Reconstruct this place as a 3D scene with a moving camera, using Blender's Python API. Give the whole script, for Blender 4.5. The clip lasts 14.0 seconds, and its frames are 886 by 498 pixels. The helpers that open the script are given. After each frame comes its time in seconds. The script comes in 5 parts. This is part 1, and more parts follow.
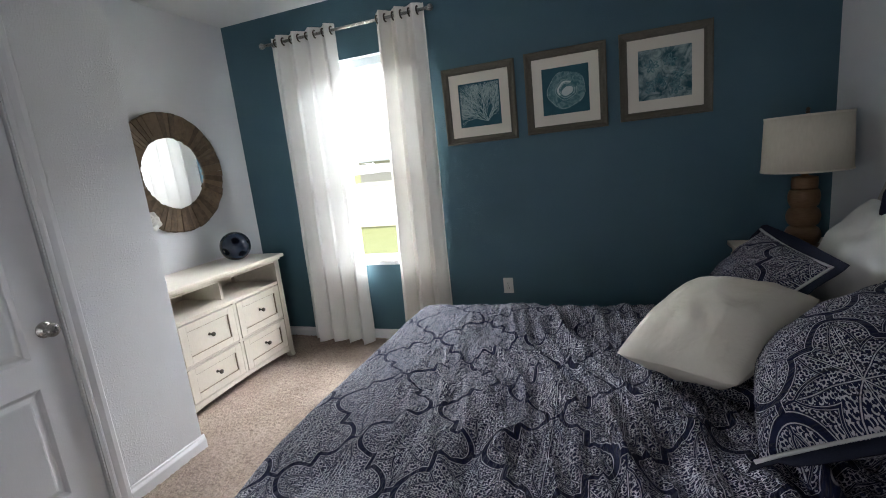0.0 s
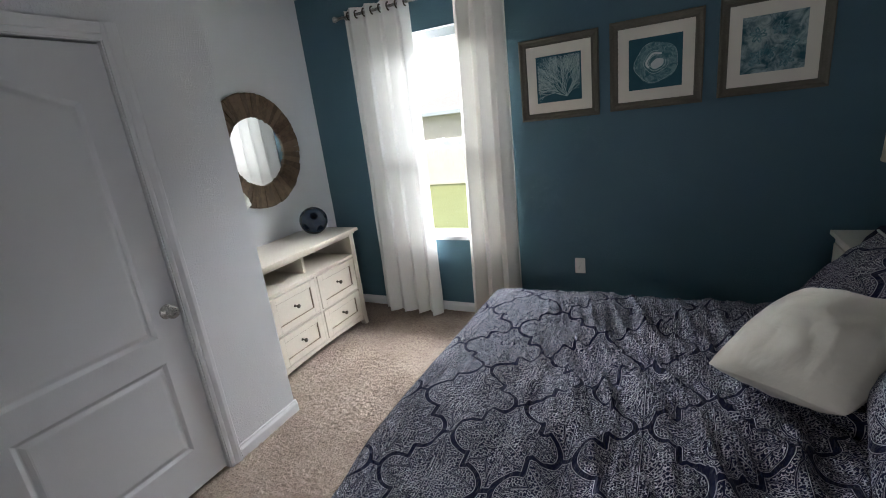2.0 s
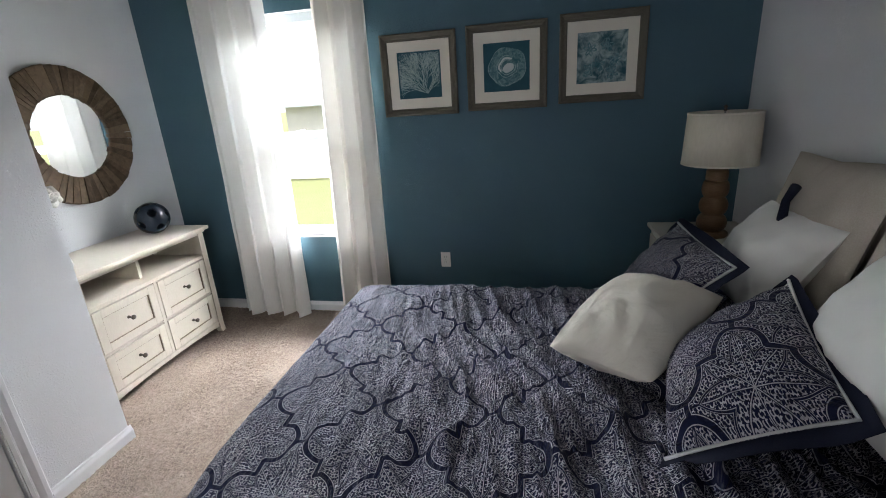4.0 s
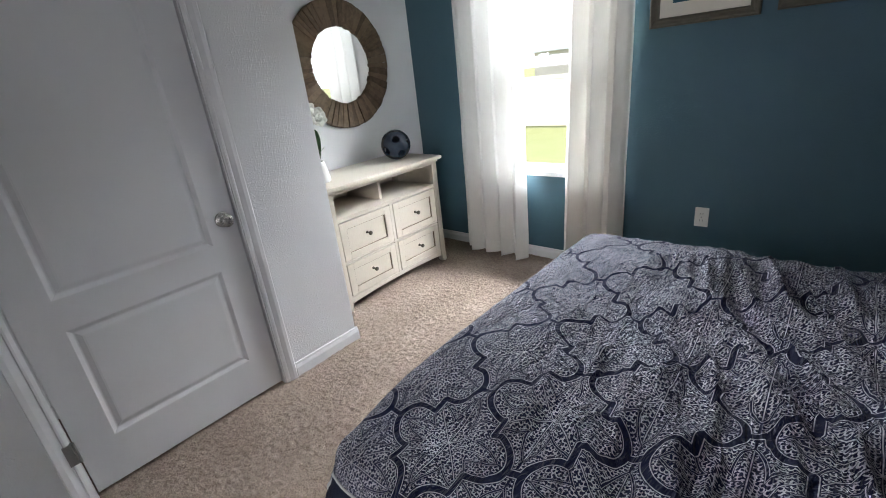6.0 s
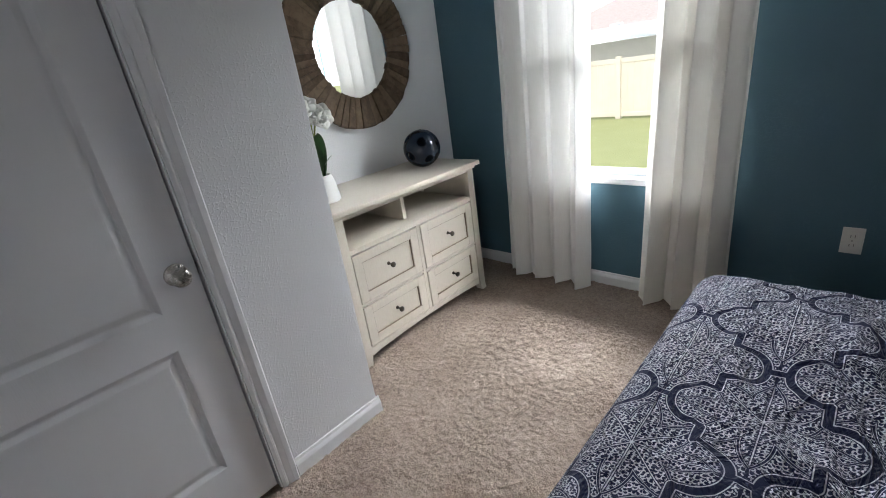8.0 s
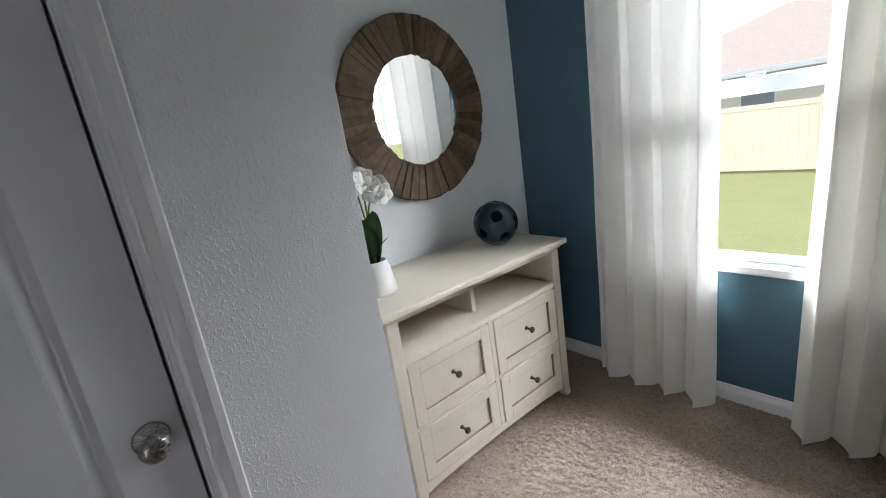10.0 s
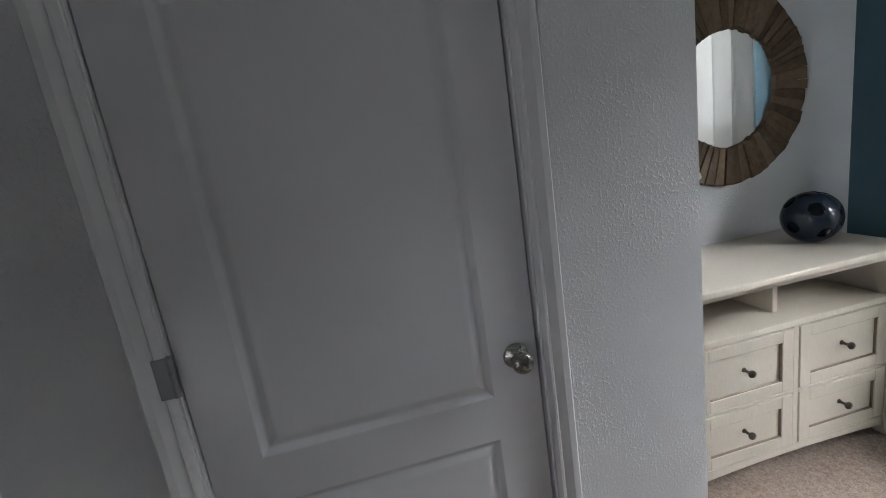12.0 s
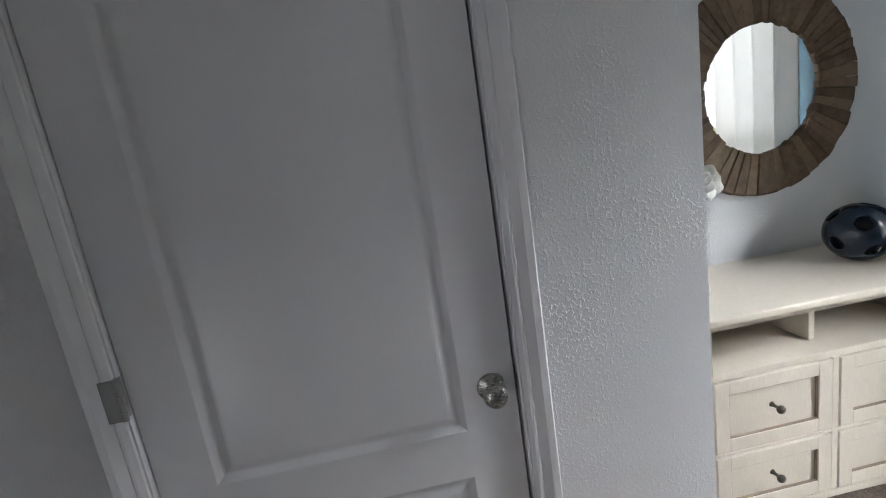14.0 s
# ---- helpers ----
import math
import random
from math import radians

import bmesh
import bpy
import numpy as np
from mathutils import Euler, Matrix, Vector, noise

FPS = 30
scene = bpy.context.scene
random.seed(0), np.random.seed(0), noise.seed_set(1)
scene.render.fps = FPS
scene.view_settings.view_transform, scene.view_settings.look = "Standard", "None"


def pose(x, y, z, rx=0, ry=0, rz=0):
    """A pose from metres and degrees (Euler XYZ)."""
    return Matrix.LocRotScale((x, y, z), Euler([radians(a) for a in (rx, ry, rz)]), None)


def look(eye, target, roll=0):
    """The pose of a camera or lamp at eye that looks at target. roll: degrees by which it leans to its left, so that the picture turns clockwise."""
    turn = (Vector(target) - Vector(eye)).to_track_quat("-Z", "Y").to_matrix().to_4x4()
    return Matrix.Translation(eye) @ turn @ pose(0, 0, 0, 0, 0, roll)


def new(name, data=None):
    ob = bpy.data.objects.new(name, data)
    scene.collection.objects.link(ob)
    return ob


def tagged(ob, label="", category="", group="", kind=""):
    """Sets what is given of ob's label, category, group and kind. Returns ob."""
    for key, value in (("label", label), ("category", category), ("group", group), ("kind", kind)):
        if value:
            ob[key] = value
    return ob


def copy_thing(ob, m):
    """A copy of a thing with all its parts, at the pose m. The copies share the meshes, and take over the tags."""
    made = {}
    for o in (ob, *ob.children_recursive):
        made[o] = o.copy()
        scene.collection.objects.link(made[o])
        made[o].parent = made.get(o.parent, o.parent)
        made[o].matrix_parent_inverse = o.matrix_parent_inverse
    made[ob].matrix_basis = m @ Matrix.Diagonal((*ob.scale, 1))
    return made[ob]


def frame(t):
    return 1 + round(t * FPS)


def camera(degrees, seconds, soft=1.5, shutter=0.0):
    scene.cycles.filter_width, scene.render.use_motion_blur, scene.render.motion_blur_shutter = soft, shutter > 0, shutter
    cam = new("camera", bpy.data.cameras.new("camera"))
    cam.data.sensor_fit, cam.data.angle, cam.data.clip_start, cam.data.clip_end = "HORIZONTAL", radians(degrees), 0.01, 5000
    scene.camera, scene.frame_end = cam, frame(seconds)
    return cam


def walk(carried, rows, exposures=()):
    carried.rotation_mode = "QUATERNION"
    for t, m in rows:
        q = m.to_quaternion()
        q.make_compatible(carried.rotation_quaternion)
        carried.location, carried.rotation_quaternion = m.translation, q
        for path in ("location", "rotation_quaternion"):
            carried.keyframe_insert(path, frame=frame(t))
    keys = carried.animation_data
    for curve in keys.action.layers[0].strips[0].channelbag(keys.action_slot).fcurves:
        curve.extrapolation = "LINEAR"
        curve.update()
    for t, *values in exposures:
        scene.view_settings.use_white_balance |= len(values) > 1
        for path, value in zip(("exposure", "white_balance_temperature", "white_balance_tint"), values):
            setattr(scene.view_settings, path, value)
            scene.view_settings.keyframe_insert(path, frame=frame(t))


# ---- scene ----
cam = camera(89.2, 14.0, soft=1.0)
PATH = [
    (0, (0.2, 0.249, 1.401), (-0.482, 2.089, 1.017), -6.2),
    (0.5, (0.196, 0.376, 1.383), (-1.149, 1.803, 0.989), -6.8),
    (1, (0.174, 0.373, 1.375), (-1.087, 1.857, 0.916), -6.4),
    (1.5, (0.138, 0.294, 1.42), (-0.957, 1.882, 0.892), -6.8),
    (2, (0.092, 0.226, 1.598), (-0.808, 1.922, 1.038), -7.0),
    (2.5, (0.086, 0.214, 1.618), (-0.544, 2.026, 1.05), -6.6),
    (2.7, (0.103, 0.193, 1.624), (-0.382, 2.047, 1.05), -6.4),
    (4.8, (0.17, 0.48, 1.502), (-0.238, 2.32, 0.834), -3.4),
    (5, (0.149, 0.541, 1.473), (-0.418, 2.332, 0.789), -3.1),
    (5.5, (0.104, 0.585, 1.422), (-0.853, 2.187, 0.703), -4.3),
    (6, (0.06, 0.55, 1.407), (-1.202, 1.917, 0.673), -6.5),
    (6.5, (0.008, 0.506, 1.367), (-1.371, 1.757, 0.637), -7.6),
    (7, (-0.065, 0.665, 1.373), (-1.547, 1.829, 0.702), -7.6),
    (7.5, (-0.283, 0.853, 1.389), (-1.834, 1.956, 0.776), -7.6),
    (8, (-0.502, 0.996, 1.357), (-1.818, 2.307, 0.615), -8.4),
    (8.5, (-0.794, 1.184, 1.379), (-2.307, 2.364, 0.814), -8.4),
    (8.7, (-0.878, 1.203, 1.381), (-2.356, 2.457, 0.89), -8.6),
    (10.8, (-0.92, 1.338, 1.407), (-2.53, 2.403, 0.884), -9.4),
    (11, (-0.885, 1.328, 1.397), (-2.63, 2.169, 0.9), -10.0),
    (11.5, (-0.924, 1.171, 1.419), (-2.803, 1.681, 0.962), -9.6),
    (12, (-0.915, 0.97, 1.432), (-2.835, 1.346, 1.014), -8.6),
    (12.5, (-0.91, 0.911, 1.466), (-2.855, 1.165, 1.071), -7.6),
    (13, (-0.924, 0.882, 1.459), (-2.876, 1.05, 1.056), -7.7),
    (13.5, (-0.938, 0.952, 1.417), (-2.892, 1.089, 1.013), -8.3),
    (14, (-0.975, 1.149, 1.432), (-2.927, 1.354, 1.047), -8.8),
]
EXPOSURE = [(t, stops, 6330, 10) for t, stops in ((0, 1.45), (0.5, 0.98), (1, 1.05), (1.5, 1.12), (2, 1.2), (2.7, 1.3), (4.8, 1.65), (5, 1.65), (5.5, 1.55), (6, 1.5), (6.5, 1.42), (7, 1.38), (7.5, 1.22), (8, 1.05), (8.5, 1.05), (11, 0.75), (11.5, 0.6), (12, 0.75), (12.5, 0.85), (13, 1.05), (13.5, 1.15), (14, 1.2))]
walk(cam, [(t, look(eye, target, roll)) for t, eye, target, roll in PATH], EXPOSURE)

# ---- light ----
world = bpy.data.worlds.new("sky")
scene.world = world
world.use_nodes = True
wn = world.node_tree.nodes
sky = wn.new("ShaderNodeTexSky")
sky.sky_type = "NISHITA"
sky.sun_disc = False
sky.sun_elevation = radians(52)
sky.sun_rotation = radians(200)
sky.air_density, sky.dust_density = 1.0, 3.0
# thin white cloud over most of the sky
haze = wn.new("ShaderNodeMix")
haze.data_type = "RGBA"
haze.inputs[0].default_value = 0.75
haze.inputs[7].default_value = (7.6, 7.8, 8.0, 1)
world.node_tree.links.new(sky.outputs[0], haze.inputs[6])
world.node_tree.links.new(haze.outputs[2], wn["Background"].inputs[0])
wn["Background"].inputs[1].default_value = 0.12

sun = new("sun", bpy.data.lights.new("sun", "SUN"))
sun.data.energy, sun.data.angle, sun.data.color = 1.7, radians(12), (1.0, 0.96, 0.9)
sun.matrix_world = look((3, -8, 14), (0, 0, 0))

window_light = new("window_light", bpy.data.lights.new("window_light", "AREA"))
window_light.data.shape, window_light.data.size, window_light.data.size_y = "RECTANGLE", 18.0, 2.8
window_light.data.energy, window_light.data.color = 5100, (0.93, 0.97, 1.0)
window_light.matrix_world = look((0.5, 6.6, 4.52), (0.5, 3.4, 4.52))

# unseen fill lamp added beyond the way in to lift the room's ambient light
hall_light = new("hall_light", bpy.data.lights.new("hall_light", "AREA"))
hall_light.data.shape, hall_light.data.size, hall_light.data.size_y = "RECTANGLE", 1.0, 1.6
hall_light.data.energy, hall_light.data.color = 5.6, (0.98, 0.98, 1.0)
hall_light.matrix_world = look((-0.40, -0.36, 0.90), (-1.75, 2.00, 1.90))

# ---- materials ----


class Val:
    """A socket that can be added, multiplied and so on, to write formulas as nodes."""

    def __init__(self, tree, socket):
        self.tree, self.socket = tree, socket

    def op(self, kind, *others):
        node = self.tree.nodes.new("ShaderNodeMath")
        node.operation = kind
        for i, v in enumerate((self, *others)):
            if isinstance(v, Val):
                self.tree.links.new(v.socket, node.inputs[i])
            else:
                node.inputs[i].default_value = v
        return Val(self.tree, node.outputs[0])

    def __add__(self, o): return self.op("ADD", o)
    def __sub__(self, o): return self.op("SUBTRACT", o)
    def __mul__(self, o): return self.op("MULTIPLY", o)
    def lt(self, o): return self.op("LESS_THAN", o)
    def gt(self, o): return self.op("GREATER_THAN", o)
    def min(self, o): return self.op("MINIMUM", o)
    def max(self, o): return self.op("MAXIMUM", o)
    def abs(self): return self.op("ABSOLUTE")
    def sin(self): return self.op("SINE")
    def fold(self, o): return self.op("PINGPONG", o)
    def clamp(self): return self.min(1.0).max(0.0)
    def smooth(self, a, b):
        node = self.tree.nodes.new("ShaderNodeMapRange")
        node.interpolation_type = "SMOOTHSTEP"
        self.tree.links.new(self.socket, node.inputs[0])
        node.inputs[1].default_value, node.inputs[2].default_value = a, b
        return Val(self.tree, node.outputs[0])


def hypot(a, b):
    return (a * a + b * b).op("SQRT")


class Mat:
    def __init__(self, name, color=(0.5, 0.5, 0.5), rough=0.6, metal=0.0, spec=0.5):
        self.m = bpy.data.materials.new(name)
        self.m.use_nodes = True
        self.t = self.m.node_tree
        self.b = self.t.nodes["Principled BSDF"]
        self.b.inputs["Base Color"].default_value = (*color, 1)
        self.b.inputs["Roughness"].default_value = rough
        self.b.inputs["Metallic"].default_value = metal
        self.b.inputs["Specular IOR Level"].default_value = spec
        self.color = color

    def coord(self, kind="Object"):
        return self.t.nodes.new("ShaderNodeTexCoord").outputs[kind]

    def noise(self, scale, detail=3, rough=0.5, vec=None, stretch=None, distort=0.0):
        n = self.t.nodes.new("ShaderNodeTexNoise")
        n.inputs["Scale"].default_value, n.inputs["Detail"].default_value = scale, detail
        n.inputs["Roughness"].default_value, n.inputs["Distortion"].default_value = rough, distort
        v = vec if vec is not None else self.coord()
        if stretch:
            mp = self.t.nodes.new("ShaderNodeMapping")
            mp.inputs["Scale"].default_value = stretch
            self.t.links.new(v, mp.inputs[0])
            v = mp.outputs[0]
        self.t.links.new(v, n.inputs["Vector"])
        return Val(self.t, n.outputs["Fac"])

    def voronoi(self, scale, vec=None, feature="F1"):
        n = self.t.nodes.new("ShaderNodeTexVoronoi")
        n.feature = feature
        n.inputs["Scale"].default_value = scale
        self.t.links.new(vec if vec is not None else self.coord(), n.inputs["Vector"])
        return Val(self.t, n.outputs["Distance"])

    def rnd(self):
        return Val(self.t, self.t.nodes.new("ShaderNodeObjectInfo").outputs["Random"])

    def mix(self, fac, a, b):
        n = self.t.nodes.new("ShaderNodeMix")
        n.data_type = "RGBA"
        for i, v in ((0, fac), (6, a), (7, b)):
            if isinstance(v, Val):
                self.t.links.new(v.socket, n.inputs[i])
            elif isinstance(v, tuple):
                n.inputs[i].default_value = (*v, 1)
            elif isinstance(v, (int, float)):
                n.inputs[i].default_value = v
            else:
                self.t.links.new(v, n.inputs[i])
        return n.outputs[2]

    def paint(self, socket):
        self.t.links.new(socket, self.b.inputs["Base Color"])
        return self

    def roughness(self, val):
        self.t.links.new(val.socket, self.b.inputs["Roughness"])
        return self

    def bump(self, val, height, strength=1.0):
        n = self.t.nodes.new("ShaderNodeBump")
        n.inputs["Distance"].default_value, n.inputs["Strength"].default_value = height, strength
        self.t.links.new(val.socket, n.inputs["Height"])
        self.t.links.new(n.outputs[0], self.b.inputs["Normal"])
        return self


def tint(c, k):
    return tuple(min(1.0, v * k) for v in c)


def wall_paint(name, color, texture=0.0014):
    """Rolled latex paint on orange-peel drywall."""
    m = Mat(name, color, 0.55, spec=0.35)
    big, fine = m.noise(1.3, 3), m.noise(160, 3, 0.6)
    patch = m.noise(2.6, 3).smooth(0.42, 0.62)
    blot = m.noise(110, 4, 0.55).smooth(0.50, 0.66) * (patch * 0.7 + 0.3)
    m.paint(m.mix(big, tint(color, 0.95), tint(color, 1.04)))
    m.roughness(fine * 0.15 + 0.48)
    return m.bump(blot * 0.8 + fine * 0.35, texture)


white_wall = wall_paint("white wall paint", (0.72, 0.72, 0.735), 0.0012)
blue_wall = wall_paint("teal blue wall paint", (0.060, 0.125, 0.166))
ceiling_paint = wall_paint("ceiling paint", (0.74, 0.74, 0.74), 0.002)

trim_white = Mat("semi-gloss white trim paint", (0.76, 0.76, 0.78), 0.32)
trim_white.paint(trim_white.mix(trim_white.noise(2.5, 4), (0.73, 0.73, 0.75), (0.79, 0.79, 0.80)))
trim_white.bump(trim_white.noise(220, 2), 0.0002)

door_white = Mat("white door paint", (0.70, 0.70, 0.73), 0.16)
door_white.paint(door_white.mix(door_white.noise(1.8, 4), (0.66, 0.66, 0.68), (0.70, 0.70, 0.72)))
door_white.bump(door_white.noise(60, 4, stretch=(6, 6, 0.6)), 0.0002)

carpet_mat = Mat("beige cut-pile carpet", (0.42, 0.34, 0.27), 0.95, spec=0.1)
pile = carpet_mat.noise(190, 3, 0.7)
clump = carpet_mat.noise(70, 3, 0.6)
lay = carpet_mat.noise(3.2, 3)
tone = (pile * 0.55 + clump * 0.35 + lay * 0.25).smooth(0.40, 0.76)
carpet_mat.paint(carpet_mat.mix(tone, (0.200, 0.151, 0.121), (0.440, 0.350, 0.289)))
carpet_mat.bump(pile * 0.7 + clump, 0.009)

furniture_cream = Mat("antiqued cream furniture paint", (0.62, 0.57, 0.47), 0.42)
grain = furniture_cream.noise(30, 5, 0.6, stretch=(1, 6, 1))
furniture_cream.paint(furniture_cream.mix(grain, (0.54, 0.485, 0.405), (0.67, 0.615, 0.53)))
furniture_cream.bump(grain, 0.0005)
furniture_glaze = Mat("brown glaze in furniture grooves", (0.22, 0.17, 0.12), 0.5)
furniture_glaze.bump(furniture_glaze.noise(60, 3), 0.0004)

bronze = Mat("dark bronze knob", (0.10, 0.085, 0.07), 0.35, 0.9)
bronze.roughness(bronze.noise(90, 3) * 0.3 + 0.25)
nickel = Mat("satin nickel", (0.40, 0.385, 0.365), 0.25, 1.0)
nickel.roughness(nickel.noise(120, 3, stretch=(1, 1, 8)) * 0.2 + 0.18)
hinge_metal = Mat("painted steel hinge", (0.33, 0.33, 0.33), 0.45, 0.6)
hinge_metal.roughness(hinge_metal.noise(80, 3) * 0.25 + 0.35)

slat_wood = Mat("reclaimed brown wood", (0.2, 0.12, 0.07), 0.75, spec=0.25)
sg = slat_wood.noise(26, 6, 0.7, stretch=(1, 1, 1), distort=0.6)
sr = slat_wood.rnd()
slat_wood.paint(slat_wood.mix((sg * 0.75 + sr * 0.25).smooth(0.25, 0.75), (0.072, 0.048, 0.031), (0.190, 0.130, 0.083)))
slat_wood.bump(sg, 0.002)

mirror_glass = Mat("mirror", (0.93, 0.94, 0.94), 0.015, 1.0)
mirror_glass.roughness(mirror_glass.noise(3, 2) * 0.01 + 0.008)

frame_wood = Mat("grey-brown weathered frame wood", (0.17, 0.145, 0.105), 0.6)
fg = frame_wood.noise(40, 5, 0.65, stretch=(1, 4, 4))
frame_wood.paint(frame_wood.mix(fg, (0.065, 0.060, 0.043), (0.145, 0.130, 0.098)))
frame_wood.bump(fg, 0.0008)
mat_board = Mat("cream mat board", (0.74, 0.70, 0.62), 0.85, spec=0.2)
mat_board.bump(mat_board.noise(300, 2), 0.0002)
art_teal = Mat("deep teal print", (0.02, 0.13, 0.19), 0.7, spec=0.3)
art_teal.paint(art_teal.mix(art_teal.noise(14, 5), (0.010, 0.062, 0.088), (0.026, 0.115, 0.150)))
art_pale = Mat("pale aqua print", (0.52, 0.66, 0.68), 0.7, spec=0.3)
art_pale.paint(art_pale.mix(art_pale.noise(40, 4), (0.28, 0.40, 0.42), (0.50, 0.60, 0.60)))
art_clear = Mat("translucent aqua wash", (0.10, 0.30, 0.36), 0.7, spec=0.3)
art_clear.paint(art_clear.mix(art_clear.noise(38, 5, 0.65, distort=1.2).smooth(0.35, 0.7), (0.035, 0.125, 0.155), (0.21, 0.33, 0.35)))
art_white = Mat("chalk white print", (0.62, 0.68, 0.68), 0.7, spec=0.3)
art_white.paint(art_white.mix(art_white.noise(50, 4), (0.45, 0.53, 0.54), (0.68, 0.72, 0.71)))
art_flower = Mat("blotted aqua flower print", (0.2, 0.4, 0.45), 0.7, spec=0.3)
fl = (art_flower.noise(13, 6, 0.6, distort=2.2) * 0.8 + art_flower.voronoi(11) * 0.35).smooth(0.38, 0.78)
art_flower.paint(art_flower.mix(fl, (0.018, 0.085, 0.110), (0.36, 0.45, 0.46)))

outlet_plastic = Mat("white outlet plastic", (0.74, 0.73, 0.70), 0.35)
outlet_plastic.bump(outlet_plastic.noise(40, 2), 0.0002)
dark_slot = Mat("dark slot", (0.02, 0.02, 0.02), 0.8)
# white vinyl toned down to blue-grey: its backlit shade is in the colour
vinyl = Mat("white vinyl with shade in its colour", (0.52, 0.56, 0.59), 0.35)
vinyl.bump(vinyl.noise(30, 2), 0.0002)



def linen(name, dark, light, through_share):
    """Curtain linen that lets some daylight through."""
    m = Mat(name, light, 0.9, spec=0.1)
    weave = m.noise(420, 2, stretch=(1, 1, 0.25))
    slub = m.noise(60, 4, stretch=(3, 3, 0.4))
    m.paint(m.mix(slub, dark, light))
    m.bump(weave * 0.6 + slub * 0.4, 0.0008)
    trans = m.t.nodes.new("ShaderNodeBsdfTranslucent")
    trans.inputs[0].default_value = (*dark, 1)
    blend = m.t.nodes.new("ShaderNodeMixShader")
    blend.inputs[0].default_value = through_share
    m.t.links.new(m.b.outputs[0], blend.inputs[1])
    m.t.links.new(trans.outputs[0], blend.inputs[2])
    m.t.links.new(blend.outputs[0], m.t.nodes["Material Output"].inputs[0])
    return m


curtain_white = linen("white linen curtain", (0.80, 0.785, 0.755), (0.87, 0.86, 0.84), 0.046)
curtain_cream = linen("cream linen curtain", (0.76, 0.73, 0.675), (0.83, 0.805, 0.755), 0.036)

cream_cloth = Mat("cream cotton cushion", (0.66, 0.62, 0.54), 0.9, spec=0.15)
cream_cloth.paint(cream_cloth.mix(cream_cloth.noise(9, 4), (0.60, 0.56, 0.48), (0.70, 0.665, 0.59)))
cream_cloth.bump(cream_cloth.noise(600, 2) * 0.4 + cream_cloth.noise(6, 4, distort=0.8) * 9, 0.0016)
white_cloth = Mat("off-white pillow cotton", (0.70, 0.69, 0.66), 0.9, spec=0.15)
white_cloth.paint(white_cloth.mix(white_cloth.noise(6, 4), (0.64, 0.63, 0.60), (0.74, 0.73, 0.70)))
white_cloth.bump(white_cloth.noise(8, 4) * 6 + white_cloth.noise(500, 2) * 0.4, 0.001)
beige_cloth = Mat("beige linen upholstery", (0.47, 0.42, 0.36), 0.92, spec=0.1)
beige_cloth.paint(beige_cloth.mix(beige_cloth.noise(200, 3), (0.40, 0.355, 0.30), (0.53, 0.48, 0.42)))
beige_cloth.bump(beige_cloth.noise(350, 2), 0.0008)
navy_cloth = Mat("navy cotton", (0.012, 0.015, 0.035), 0.85, spec=0.2)
navy_cloth.paint(navy_cloth.mix(navy_cloth.noise(300, 2), (0.006, 0.008, 0.019), (0.013, 0.016, 0.034)))
navy_cloth.bump(navy_cloth.noise(500, 2), 0.0005)
piping_cloth = Mat("light grey piping", (0.50, 0.50, 0.50), 0.85, spec=0.2)
piping_cloth.bump(piping_cloth.noise(500, 2), 0.0005)


